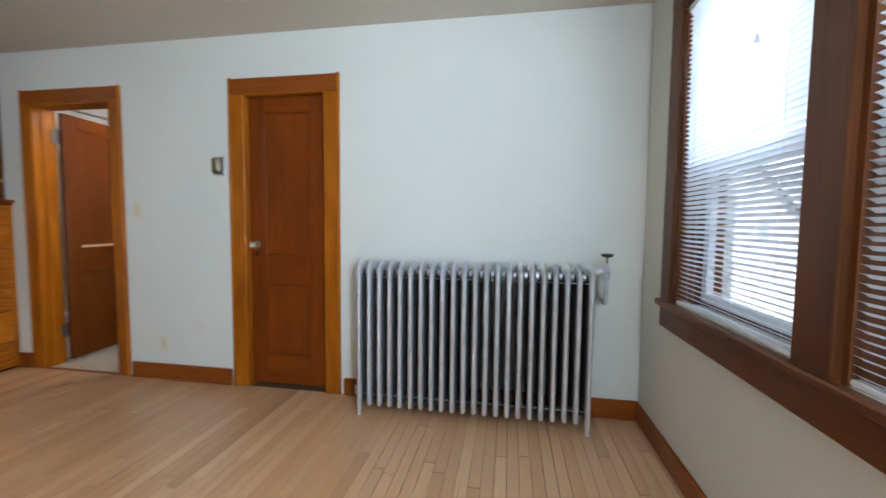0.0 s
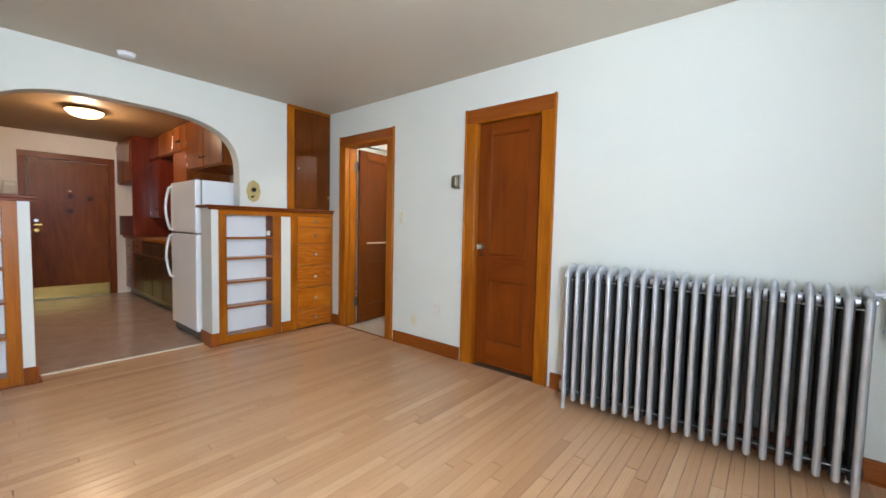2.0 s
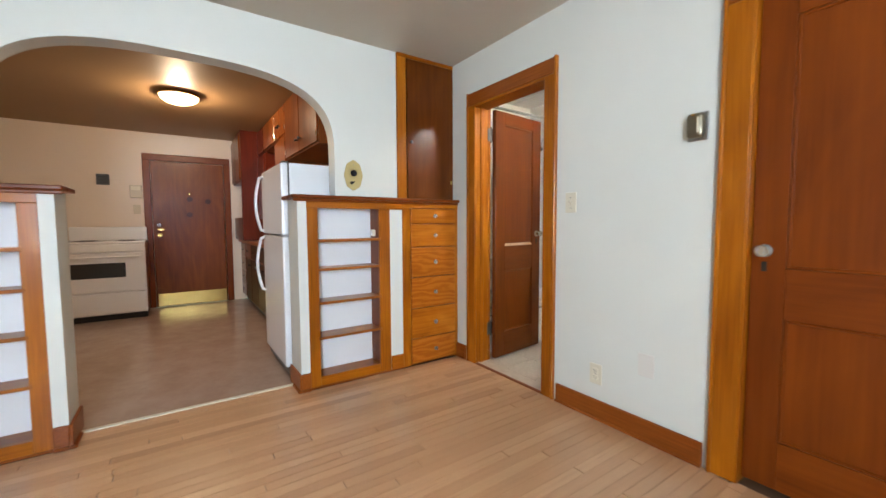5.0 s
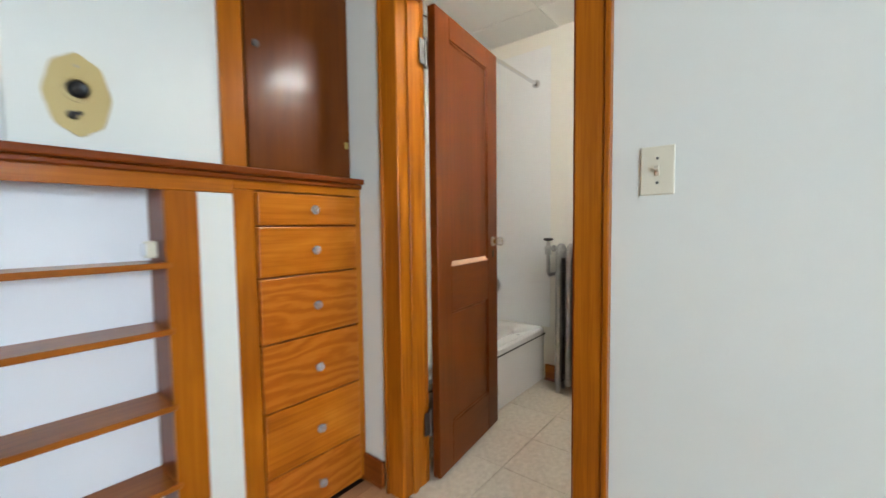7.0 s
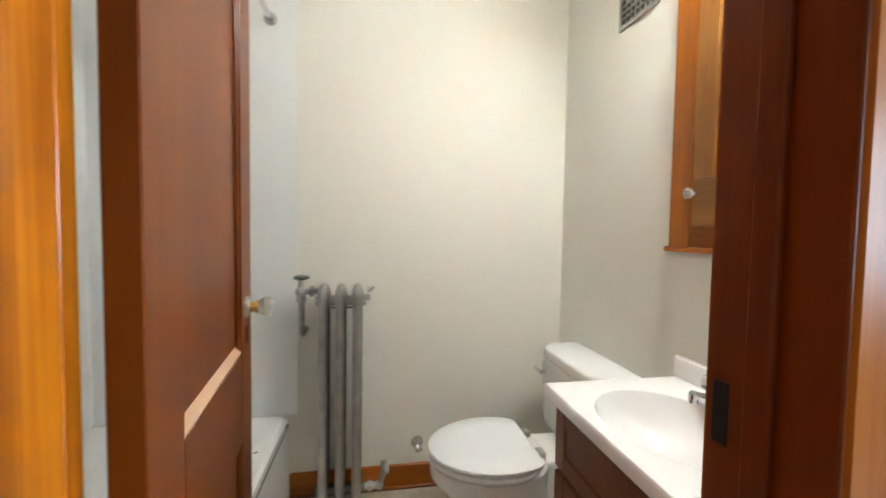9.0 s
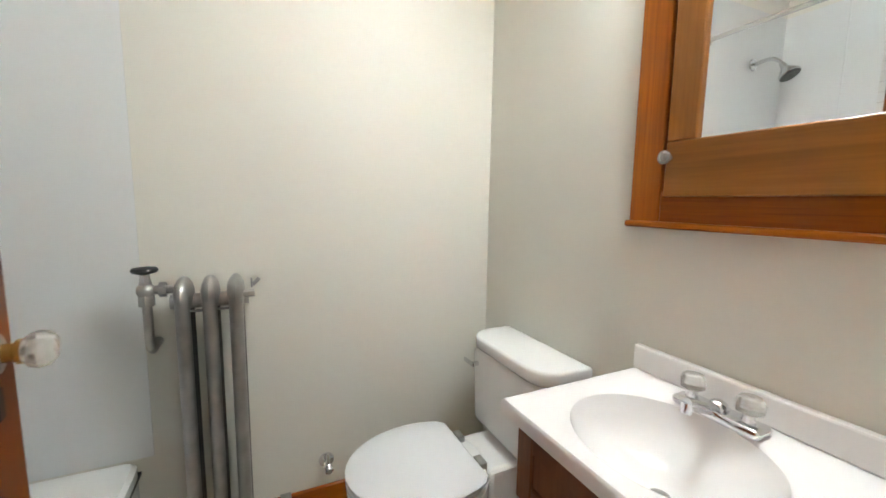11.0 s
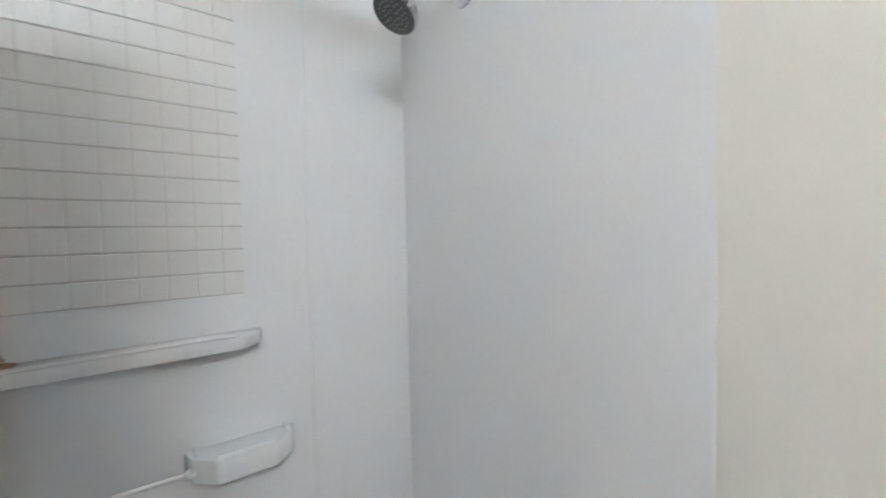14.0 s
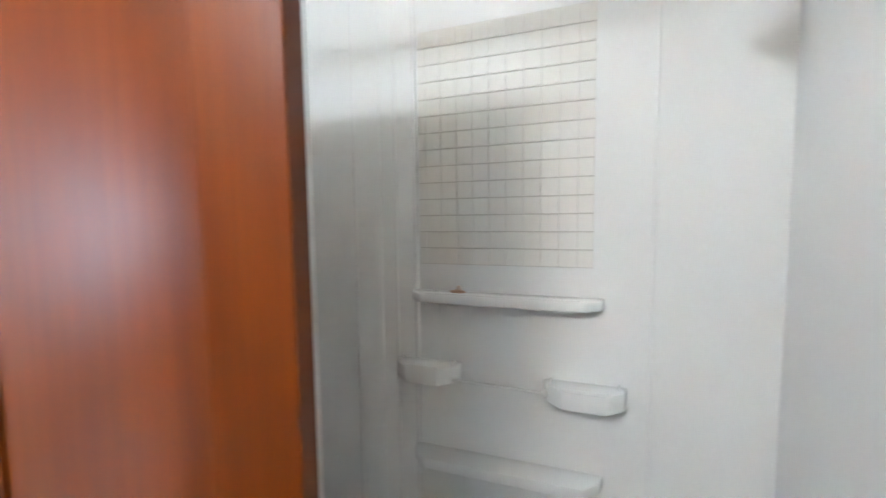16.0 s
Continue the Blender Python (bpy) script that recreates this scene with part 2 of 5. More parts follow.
def floor_oak():
    m, nt, b = mat("oak_strip_floor", 0.32)
    oi = nt.nodes.new("ShaderNodeObjectInfo")
    tone = ramp(nt, [(0.0, (0.47, 0.257, 0.128)), (0.08, (0.545, 0.303, 0.155)), (0.5, (0.60, 0.345, 0.184)), (0.9, (0.640, 0.378, 0.206)), (1.0, (0.69, 0.430, 0.245))])
    nt.links.new(oi.outputs["Random"], tone.inputs[0])
    mp = mapped(nt, (70, 1.6, 70))
    n1 = node(nt, "ShaderNodeTexNoise", Scale=1.0, Detail=6.0, Roughness=0.6, Distortion=0.4)
    nt.links.new(mp.outputs[0], n1.inputs["Vector"])
    g = ramp(nt, [(0.3, (0.72, 0.66, 0.60)), (0.6, (1.05, 1.05, 1.05))])
    nt.links.new(n1.outputs[0], g.inputs[0])
    mx = nt.nodes.new("ShaderNodeMix")
    mx.data_type, mx.blend_type = "RGBA", "MULTIPLY"
    mx.inputs[0].default_value = 0.8
    nt.links.new(tone.outputs[0], mx.inputs[6])
    nt.links.new(g.outputs[0], mx.inputs[7])
    # dark knots and worn patches
    mp2 = mapped(nt, (9, 2.2, 9))
    n2 = node(nt, "ShaderNodeTexNoise", Scale=1.0, Detail=3.0)
    nt.links.new(mp2.outputs[0], n2.inputs["Vector"])
    k = ramp(nt, [(0.67, (1, 1, 1)), (0.75, (0.55, 0.45, 0.36))])
    nt.links.new(n2.outputs[0], k.inputs[0])
    mx2 = nt.nodes.new("ShaderNodeMix")
    mx2.data_type, mx2.blend_type = "RGBA", "MULTIPLY"
    mx2.inputs[0].default_value = 1.0
    nt.links.new(mx.outputs[2], mx2.inputs[6])
    nt.links.new(k.outputs[0], mx2.inputs[7])
    nt.links.new(mx2.outputs[2], b.inputs["Base Color"])
    b.inputs["Coat Weight"].default_value = 0.30
    b.inputs["Coat Roughness"].default_value = 0.16
    bumped(nt, b, n1.outputs[0], 0.1, 0.001)
    return m


def mottled(name, c1, c2, rough, scale=6.0, fine=120.0):
    m, nt, b = mat(name, rough)
    mp = mapped(nt, (1, 1, 1), False)
    n1 = node(nt, "ShaderNodeTexNoise", Scale=scale, Detail=6.0, Roughness=0.65)
    nt.links.new(mp.outputs[0], n1.inputs["Vector"])
    r = ramp(nt, [(0.35, c1), (0.65, c2)])
    nt.links.new(n1.outputs[0], r.inputs[0])
    nt.links.new(r.outputs[0], b.inputs["Base Color"])
    n2 = node(nt, "ShaderNodeTexNoise", Scale=fine, Detail=2.0)
    nt.links.new(mp.outputs[0], n2.inputs["Vector"])
    bumped(nt, b, n2.outputs[0], 0.06, 0.001)
    return m


OAK = floor_oak()
VINYL = mottled("kitchen_sheet_vinyl", (0.375, 0.262, 0.205), (0.44, 0.325, 0.262), 0.22, 5.0)
BTILE = mottled("beige_bath_tile", (0.50, 0.43, 0.335), (0.62, 0.55, 0.445), 0.3, 11.0)
CTILE = paint("ceiling_tile_white", (0.74, 0.72, 0.66), 0.8, 0.04, 0.4, 160.0)
FGROUT = paint("beige_floor_joint", (0.49, 0.43, 0.345), 0.6, 0.1, 0.1)
GRASS = mottled("grass_ground", (0.05, 0.08, 0.03), (0.09, 0.12, 0.05), 0.9, 0.5)
BACKSKY = glow("pale_overcast_backdrop", (0.74, 0.86, 1.0), 0.85)
PANEG = paint("far_window_grey", (0.40, 0.45, 0.52), 0.3, 0.1, 0.0)
SIDING = paint("house_white_siding", (0.80, 0.82, 0.84), 0.7, 0.05, 0.0)
ROOFM = mottled("grey_roof_shingle", (0.27, 0.30, 0.36), (0.36, 0.39, 0.45), 0.9, 3.0)

# ---- building helpers ----


def box_bm(bm, x0, x1, y0, y1, z0, z1, bevel=0.0, seg=1):
    ret = bmesh.ops.create_cube(bm, size=1.0, matrix=Matrix.Translation(((x0 + x1) / 2, (y0 + y1) / 2, (z0 + z1) / 2)) @ Matrix.Diagonal((x1 - x0, y1 - y0, z1 - z0, 1)))
    if bevel:
        vs = set(ret["verts"])
        es = [e for e in bm.edges if e.verts[0] in vs]
        bmesh.ops.bevel(bm, geom=es, offset=bevel, segments=seg, affect="EDGES", profile=0.5)
    return bm


def box(x0, x1, y0, y1, z0, z1, bevel=0.0, seg=1):
    return box_bm(bmesh.new(), min(x0, x1), max(x0, x1), min(y0, y1), max(y0, y1), min(z0, z1), max(z0, z1), bevel, seg)


def tube_bm(bm, a, b, r, r2=None, seg=16, caps=True):
    a, b = Vector(a), Vector(b)
    d = b - a
    m = Matrix.Translation((a + b) / 2) @ d.to_track_quat("Z", "Y").to_matrix().to_4x4()
    bmesh.ops.create_cone(bm, cap_ends=caps, segments=seg, radius1=r, radius2=r if r2 is None else r2, depth=d.length, matrix=m)
    return bm


def tube(a, b, r, r2=None, seg=16):
    return tube_bm(bmesh.new(), a, b, r, r2, seg)


def sweep(pts, r, seg=12):
    """One closed tube that follows the points."""
    bm = bmesh.new()
    ps = [Vector(p) for p in pts]
    up = Vector((0.31, 0.53, 0.79))
    rings = []
    for i, p in enumerate(ps):
        d = (ps[min(i + 1, len(ps) - 1)] - ps[max(i - 1, 0)]).normalized()
        u = d.cross(up).normalized()
        w = d.cross(u)
        rings.append([bm.verts.new(p + r * (math.cos(2 * math.pi * k / seg) * u + math.sin(2 * math.pi * k / seg) * w)) for k in range(seg)])
    for a, b in zip(rings, rings[1:]):
        for k in range(seg):
            bm.faces.new((a[k], a[(k + 1) % seg], b[(k + 1) % seg], b[k]))
    bm.faces.new(rings[0])
    bm.faces.new(rings[-1])
    bmesh.ops.recalc_face_normals(bm, faces=bm.faces)
    return bm


def ball_bm(bm, c, r, sx=1, sy=1, sz=1, u=16, v=10):
    bmesh.ops.create_uvsphere(bm, u_segments=u, v_segments=v, radius=r, matrix=Matrix.Translation(c) @ Matrix.Diagonal((sx, sy, sz, 1)))
    return bm


def ball(c, r, sx=1, sy=1, sz=1, u=16, v=10):
    return ball_bm(bmesh.new(), c, r, sx, sy, sz, u, v)


def lathe(profile, c, axis="z", seg=24):
    """A turned body: profile of (radius, along) round an axis through c."""
    bm = bmesh.new()
    rot = {"z": Matrix(), "x": Matrix.Rotation(radians(90), 4, "Y"), "y": Matrix.Rotation(radians(-90), 4, "X")}[axis]
    rings = []
    for r, h in profile:
        ring = []
        for i in range(seg):
            a = 2 * math.pi * i / seg
            ring.append(bm.verts.new(Vector(c) + rot @ Vector((r * math.cos(a), r * math.sin(a), h))))
        rings.append(ring)
    for p, q in zip(rings, rings[1:]):
        for i in range(seg):
            bm.faces.new((p[i], p[(i + 1) % seg], q[(i + 1) % seg], q[i]))
    if profile[0][0] > 1e-5:
        bm.faces.new(list(reversed(rings[0])))
    if profile[-1][0] > 1e-5:
        bm.faces.new(rings[-1])
    bmesh.ops.remove_doubles(bm, verts=bm.verts, dist=1e-5)
    bmesh.ops.recalc_face_normals(bm, faces=bm.faces)
    return bm


def prism(points, axis, lo, hi):
    """A flat outline, given in the two other axes in order, pushed along an axis."""
    bm = bmesh.new()

    def at(p, h):
        return {"x": (h, p[0], p[1]), "y": (p[0], h, p[1]), "z": (p[0], p[1], h)}[axis]
    a = [bm.verts.new(at(p, lo)) for p in points]
    b = [bm.verts.new(at(p, hi)) for p in points]
    n = len(points)
    bm.faces.new(a)
    bm.faces.new(list(reversed(b)))
    for i in range(n):
        bm.faces.new((a[i], b[i], b[(i + 1) % n], a[(i + 1) % n]))
    bmesh.ops.recalc_face_normals(bm, faces=bm.faces)
    return bm


def joined(*bms):
    out = bmesh.new()
    for b in bms:
        me = bpy.data.meshes.new("tmp")
        b.to_mesh(me)
        b.free()
        out.from_mesh(me)
        bpy.data.meshes.remove(me)
    return out


def thing(name, base, label, category, group="", kind=""):
    ob = new(name)
    ob.location = base
    ob.empty_display_size = 0.05
    return tagged(ob, label, category, group, kind)


def root_base(parent):
    o = parent
    base = Vector((0, 0, 0))
    while o:
        base += o.location
        o = o.parent
    return base


def part(name, bm, material, parent=None, label="", smooth=False):
    """Links a bmesh made in world places as one mesh under a thing or a part."""
    me = bpy.data.meshes.new(name)
    if parent:
        bmesh.ops.translate(bm, verts=bm.verts, vec=-root_base(parent))
    if smooth:
        for f in bm.faces:
            f.smooth = True
        for e in bm.edges:
            if len(e.link_faces) == 2 and e.calc_face_angle(0.0) > 0.7:
                e.smooth = False
    bm.to_mesh(me)
    bm.free()
    me.materials.append(material)
    ob = new(name, me)
    ob.parent = parent
    if label:
        tagged(ob, label)
    return ob


def again(ob, move, deep=True):
    """The same part once more, moved, with its own parts."""
    o = ob.copy()
    scene.collection.objects.link(o)
    o.location = ob.location + Vector(move)
    if deep:
        for c in ob.children:
            k = c.copy()
            scene.collection.objects.link(k)
            k.parent = o
    return o


def structure(name, bm, material, label, category="", smooth=False):
    return tagged(part(name, bm, material, None, "", smooth), label, category or name.split("_")[0], "", "structure")


# ---- plan ----
E, N, S, W = 1.307, 2.52, -1.235, -3.40       # living room faces
CH = 2.435                                    # living room ceiling
BN, BS, BE, BW = 4.06, 2.645, -1.865, -3.955   # bathroom faces
BCH = 2.46
KW, KN, KS, KCH = -7.27, 2.0, -1.5, 2.36      # kitchen faces
AT = 0.13                                     # thickness of the arch wall
C0, C1 = -1.30, -0.69                         # closet opening
B0, B1 = -3.07, -2.378                        # bathroom opening
HEAD = 2.045


def wall_y(name, y0, y1, x0, x1, z1, holes, material, label):
    """A wall along x with openings (x0, x1, z0, z1)."""
    bms, x = [], x0
    for a, b, lo, hi in sorted(holes):
        bms.append(box(x, a, y0, y1, 0, z1))
        if lo > 0:
            bms.append(box(a, b, y0, y1, 0, lo))
        bms.append(box(a, b, y0, y1, hi, z1))
        x = b
    bms.append(box(x, x1, y0, y1, 0, z1))
    return structure(name, joined(*bms), material, label, "wall")


def wall_x(name, x0, x1, y0, y1, z1, holes, material, label):
    bms, y = [], y0
    for a, b, lo, hi in sorted(holes):
        bms.append(box(x0, x1, y, a, 0, z1))
        if lo > 0:
            bms.append(box(x0, x1, a, b, 0, lo))
        bms.append(box(x0, x1, a, b, hi, z1))
        y = b
    bms.append(box(x0, x1, y, y1, 0, z1))
    return structure(name, joined(*bms), material, label, "wall")


# living room shell
wall_y("wall_north", N, BS - 0.03, W, E + 0.25, 2.6, [(C0, C1, 0, HEAD), (B0 - 0.018, B1 + 0.018, 0, HEAD)], WALL, "white painted plaster wall with two door openings")
wall_y("wall_bath_south", BS - 0.028, BS, BW, BE, 2.6, [(B0 - 0.018, B1 + 0.018, 0, HEAD)], BWALL, "cream painted bathroom wall beside the door")
WZ0, WZ1 = 0.80, 2.20
# The third opening is unseen, added only to carry the fill lamp.
WIN = [(1.245, 2.075), (0.275, 1.105), (-0.92, -0.09)]
wall_x("wall_east", E, E + 0.25, S - 0.15, BS, 2.6, [(a, b, WZ0, WZ1) for a, b in WIN], WALL, "white painted window wall")
wall_y("wall_south", S - 0.15, S, W - AT, E, 2.6, [], WALL, "white painted plaster wall")
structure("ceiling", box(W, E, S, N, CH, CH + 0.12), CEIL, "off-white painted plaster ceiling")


def arch_outline():
    cy, half, spring, rise, e = 0.645, 0.858, 1.60, 0.515, 3.0
    pts = []
    for i in range(41):
        a = math.pi * i / 40
        c, s = math.cos(a), math.sin(a)
        pts.append((cy - half * math.copysign(abs(c) ** (2 / e), c), spring + rise * abs(s) ** (2 / e)))
    return pts


arch = arch_outline()
KZ = 1.297
outline = [(S, 0), (-0.707, 0), (-0.707, KZ), (arch[0][0], KZ)] + arch + [(arch[-1][0], KZ), (1.992, KZ), (1.992, 0), (N, 0), (N, 2.6), (S, 2.6)]
structure("wall_arch", prism(outline, "x", W - AT, W), WALL, "white plaster wall with a wide flattened arch", "wall")

# kitchen shell
structure("wall_kitchen_west", box(KW - 0.15, KW, KS, KN, 0, 2.6), KWALL, "cream painted kitchen wall", "wall")
structure("wall_kitchen_north", box(KW, W - AT, KN, KN + 0.12, 0, 2.6), KWALL, "cream painted kitchen wall", "wall")
structure("wall_kitchen_south", box(KW, W - AT, KS - 0.15, KS, 0, 2.6), KWALL, "cream painted kitchen wall", "wall")
structure("wall_kitchen_east", box(W - AT - 0.1, W - AT, KS, S, 0, 2.6), KWALL, "cream painted kitchen wall", "wall")
structure("ceiling_kitchen", box(KW, W - AT, KS, KN, KCH, KCH + 0.12), KCEIL, "kitchen ceiling, cream browned to hold down the lamplight", "ceiling")
structure("floor_kitchen", box(KW, W - 0.075, KS, KN, -0.1, -0.004), VINYL, "tan sheet vinyl kitchen floor", "floor")

# bathroom shell
structure("wall_bath_north", box(BW - 0.15, BE + 0.15, BN, BN + 0.12, 0, 2.6), BWALL, "cream satin painted bathroom wall", "wall")
structure("wall_bath_east", box(BE, BE + 0.12, BS - 0.028, BN, 0, 2.6), BWALL, "cream satin painted bathroom wall", "wall")
structure("wall_bath_west", box(BW - 0.12, BW, BS - 0.1, BN, 0, 2.6), BWALL, "white painted wall above the bathtub", "wall")
structure("wall_closet", joined(box(-1.75, -1.70, BS - 0.03, 3.2, 0, 2.6), box(-0.35, -0.30, BS - 0.03, 3.2, 0, 2.6), box(-1.75, -0.30, 3.2, 3.25, 0, 2.6), box(-1.75, -0.3, BS - 0.03, 3.25, 2.5, 2.6), box(-1.75, -0.3, BS - 0.03, 3.25, -0.2, -0.1)), WALL, "plain closet walls behind the door", "wall")


# Unseen floor coloured dark so the gap under the door reads as shade.
structure("floor_closet", box(C0 - 0.018, C1 + 0.018, N + 0.001, 3.2, -0.1, -0.002), paint("closet_gap_shade", (0.12, 0.06, 0.03), 0.6, 0.2, 0.1), "closet floor darkened for the shaded gap under the door", "floor")


def bath_ceiling():
    bms = [box(BW, BE, BS, BN, BCH + 0.02, BCH + 0.1)]
    xs = [BE - 0.61 * i for i in range(5)]
    ys = [BN - 0.3 - 0.61 * i for i in range(-1, 4)]
    for i in range(4):
        for j in range(4):
            a, b = max(xs[i + 1] + 0.012, BW), xs[i] - 0.012
            c, d = max(ys[j + 1] + 0.012, BS), min(ys[j] - 0.012, BN)
            if b - a > 0.02 and d - c > 0.02:
                bms.append(box(a, b, c, d, BCH + 0.004, BCH + 0.021, 0.002))
    for x in xs[:4]:
        bms.append(box(max(x - 0.012, BW), x + 0.0119, BS, BN, BCH, BCH + 0.022))
    for y in ys[1:]:
        if y > BS:
            bms.append(box(BW, BE, y - 0.012, y + 0.012, BCH + 0.001, BCH + 0.022))
    return joined(*bms)


structure("ceiling_bath", bath_ceiling(), CTILE, "suspended bathroom ceiling of white square tiles", "ceiling")

# ---- trim, doors ----


def casing(name, x0, x1, top, y, label, d=0.02, w=0.095):
    """Door casing on the living room wall: two side boards and a head board."""
    t = thing(name, ((x0 + x1) / 2, y, 0), label, "door casing", "", "structure")
    part("side_board", box(x0 - w, x0, y - d, y, 0, top, 0.004), TRIM["z"], t)
    part("side_board", box(x1, x1 + w, y - d, y, 0, top, 0.004), TRIM["z"], t)
    part("head_board", box(x0 - w, x1 + w, y - d - 0.003, y, top, top + w, 0.004), BASE["x"], t, "dark-stained head board")
    part("backband", box(x0 - w - 0.002, x0 - w + 0.014, y - d - 0.008, y, 0, top + w + 0.006, 0.003), TRIM["z"], t)
    part("backband", box(x1 + w - 0.014, x1 + w + 0.002, y - d - 0.008, y, 0, top + w + 0.006, 0.003), TRIM["z"], t)
    return t


casing("door_casing_closet", C0 + 0.012, C1 - 0.012, HEAD - 0.012, N, "orange varnished wooden casing round the closet door", w=0.107)
casing("door_casing_bath", B0 + 0.006, B1 + 0.004, HEAD, N, "orange varnished wooden casing round the bathroom door")


def jamb(name, x0, x1, y0, y1, label, stop_y):
    """Linings of a doorway whose clear faces are x0 and x1."""
    t = thing(name, ((x0 + x1) / 2, y0, 0), label, "door jamb", "", "structure")
    part("side_jamb", box(x0 - 0.018, x0, y0 - 0.016, y1 + 0.001, 0, HEAD - 0.018, 0.002), TRIM["z"], t)
    part("side_jamb", box(x1, x1 + 0.018, y0 - 0.016, y1 + 0.001, 0, HEAD - 0.018, 0.002), DOORW["z"], t)
    part("head_jamb", box(x0 - 0.018, x1 + 0.018, y0 - 0.016, y1 + 0.001, HEAD - 0.018, HEAD, 0.002), TRIM["x"], t)
    part("stop", box(x0, x0 + 0.011, stop_y, stop_y + 0.03, 0, HEAD - 0.018, 0.003), TRIM["z"], t)
    part("stop", box(x1 - 0.011, x1, stop_y, stop_y + 0.03, 0, HEAD - 0.018, 0.003), DOORW["z"], t)
    return t


bj = jamb("door_jamb_bath", B0, B1, N, BS, "varnished wooden jamb of the bathroom door", N + 0.04)
part("strike_plate", box(B1 - 0.002, B1 + 0.001, BS - 0.030, BS - 0.010, 0.975, 1.05, 0.0005), IRON, bj, "dark metal strike plate")
jamb("door_jamb_closet", C0 + 0.018, C1 - 0.018, N, BS - 0.03, "varnished wooden jamb of the closet door", N + 0.066)
tin = thing("door_casing_bath_inner", ((B0 + B1) / 2, BS, 0), "varnished wooden casing on the bathroom side of the door", "door casing", "", "structure")
part("side_board", box(B1 + 0.006, B1 + 0.09, BS, BS + 0.012, 0, HEAD, 0.004), TRIM["z"], tin)
part("head_board", box(B0 - 0.09, B1 + 0.09, BS, BS + 0.02, HEAD, HEAD + 0.1, 0.004), TRIM["x"], tin)
part("side_board", box(B0 - 0.09, B0 - 0.001, BS, BS + 0.027, 0, HEAD, 0.003), TRIM["z"], tin)
structure("threshold_bath", box(B0, B1, N - 0.012, N + 0.016, -0.05, 0.005, 0.002), BASE["x"], "thin dark wooden threshold strip", "threshold")
structure("floor_doorway", box(B0, B1, N + 0.016, BS, -0.05, 0.0), BTILE, "beige tile in the bathroom doorway", "floor")
structure("threshold_kitchen", box(W - 0.088, W - 0.060, 0.071, 1.214, -0.05, 0.007, 0.003), IVORY, "pale strip between vinyl and wooden floor", "threshold")


def panel_door_bms(width, z0, z1, thick):
    """A two-panel door lying along u from 0 to width; returns its pieces in (u, v, z)."""
    st = 0.115
    mid0, mid1, bot, top = 0.735, 0.94, 0.225, z1 - 0.10
    stiles = [box(0, st, 0, thick, z0, z1, 0.002), box(width - st, width, 0, thick, z0, z1, 0.002)]
    rails = [box(st, width - st, 0, thick, z0, bot, 0.002), box(st, width - st, 0, thick, mid0, mid1, 0.002), box(st, width - st, 0, thick, top, z1, 0.002)]
    panels = [box(st, width - st, 0.011, thick - 0.011, bot, mid0), box(st, width - st, 0.011, thick - 0.011, mid1, top)]
    beads = []
    for lo, hi in ((bot, mid0), (mid1, top)):
        b = bmesh.new()
        for v0, v1 in ((0.004, 0.011), (thick - 0.011, thick - 0.004)):
            box_bm(b, st, st + 0.012, v0, v1, lo, hi, 0.003)
            box_bm(b, width - st - 0.012, width - st, v0, v1, lo, hi, 0.003)
            box_bm(b, st + 0.012, width - st - 0.012, v0, v1, lo, lo + 0.012, 0.003)
            box_bm(b, st + 0.012, width - st - 0.012, v0, v1, hi - 0.012, hi, 0.003)
        beads.append(b)
    return stiles, rails, panels, beads


def moved(bm, m):
    bmesh.ops.transform(bm, matrix=m, verts=bm.verts)
    return bm


def panel_door(name, m, base, width, label, across, knob_u, knob_z, sides, woods=DOORW):
    t = thing(name, base, label, "door", "", "structure")
    st, ra, pa, be = panel_door_bms(width, 0.022, 2.022, 0.036)
    for b in st:
        part("stile", moved(b, m), woods["z"], t)
    for b in ra:
        part("rail", moved(b, m), woods[across], t)
    for b in pa:
        part("panel", moved(b, m), woods["z"], t)
    for b in be:
        part("moulding", moved(b, m), woods["z"], t)
    for s in sides:
        v0 = 0.0 if s < 0 else 0.036
        rose = lathe([(0.027, 0.0), (0.025, s * 0.005), (0.012, s * 0.008), (0.0, s * 0.008)], (knob_u, v0, knob_z), "y", 20)
        k = part("rosette", moved(rose, m), STEEL, t, "round worn metal rosette", True)
        part("keyhole", moved(joined(box(knob_u - 0.009, knob_u + 0.009, min(v0, v0 + s * 0.002), max(v0, v0 + s * 0.002), knob_z - 0.085, knob_z - 0.045, 0.0008)), m), IRON, t, "dark keyhole plate")
        col = lathe([(0.012, 0.0), (0.012, s * 0.018), (0.016, s * 0.021), (0.016, s * 0.026), (0.0, s * 0.026)], (knob_u, v0, knob_z), "y", 14)
        part("collar", moved(col, m), BRASS, k, "brass collar", True)
        prof = [(0.009, 0.0), (0.009, 0.02), (0.013, 0.024), (0.022, 0.033), (0.025, 0.042), (0.023, 0.051), (0.015, 0.058), (0.0, 0.060)]
        b = lathe(prof, (0, 0, 0), "y", 12)
        if s < 0:
            moved(b, Matrix.Rotation(math.pi, 4, "Z"))
        part("knob", moved(b, m @ Matrix.Translation((knob_u, v0, knob_z))), CRYSTAL, k, "faceted glass door knob")
    return t


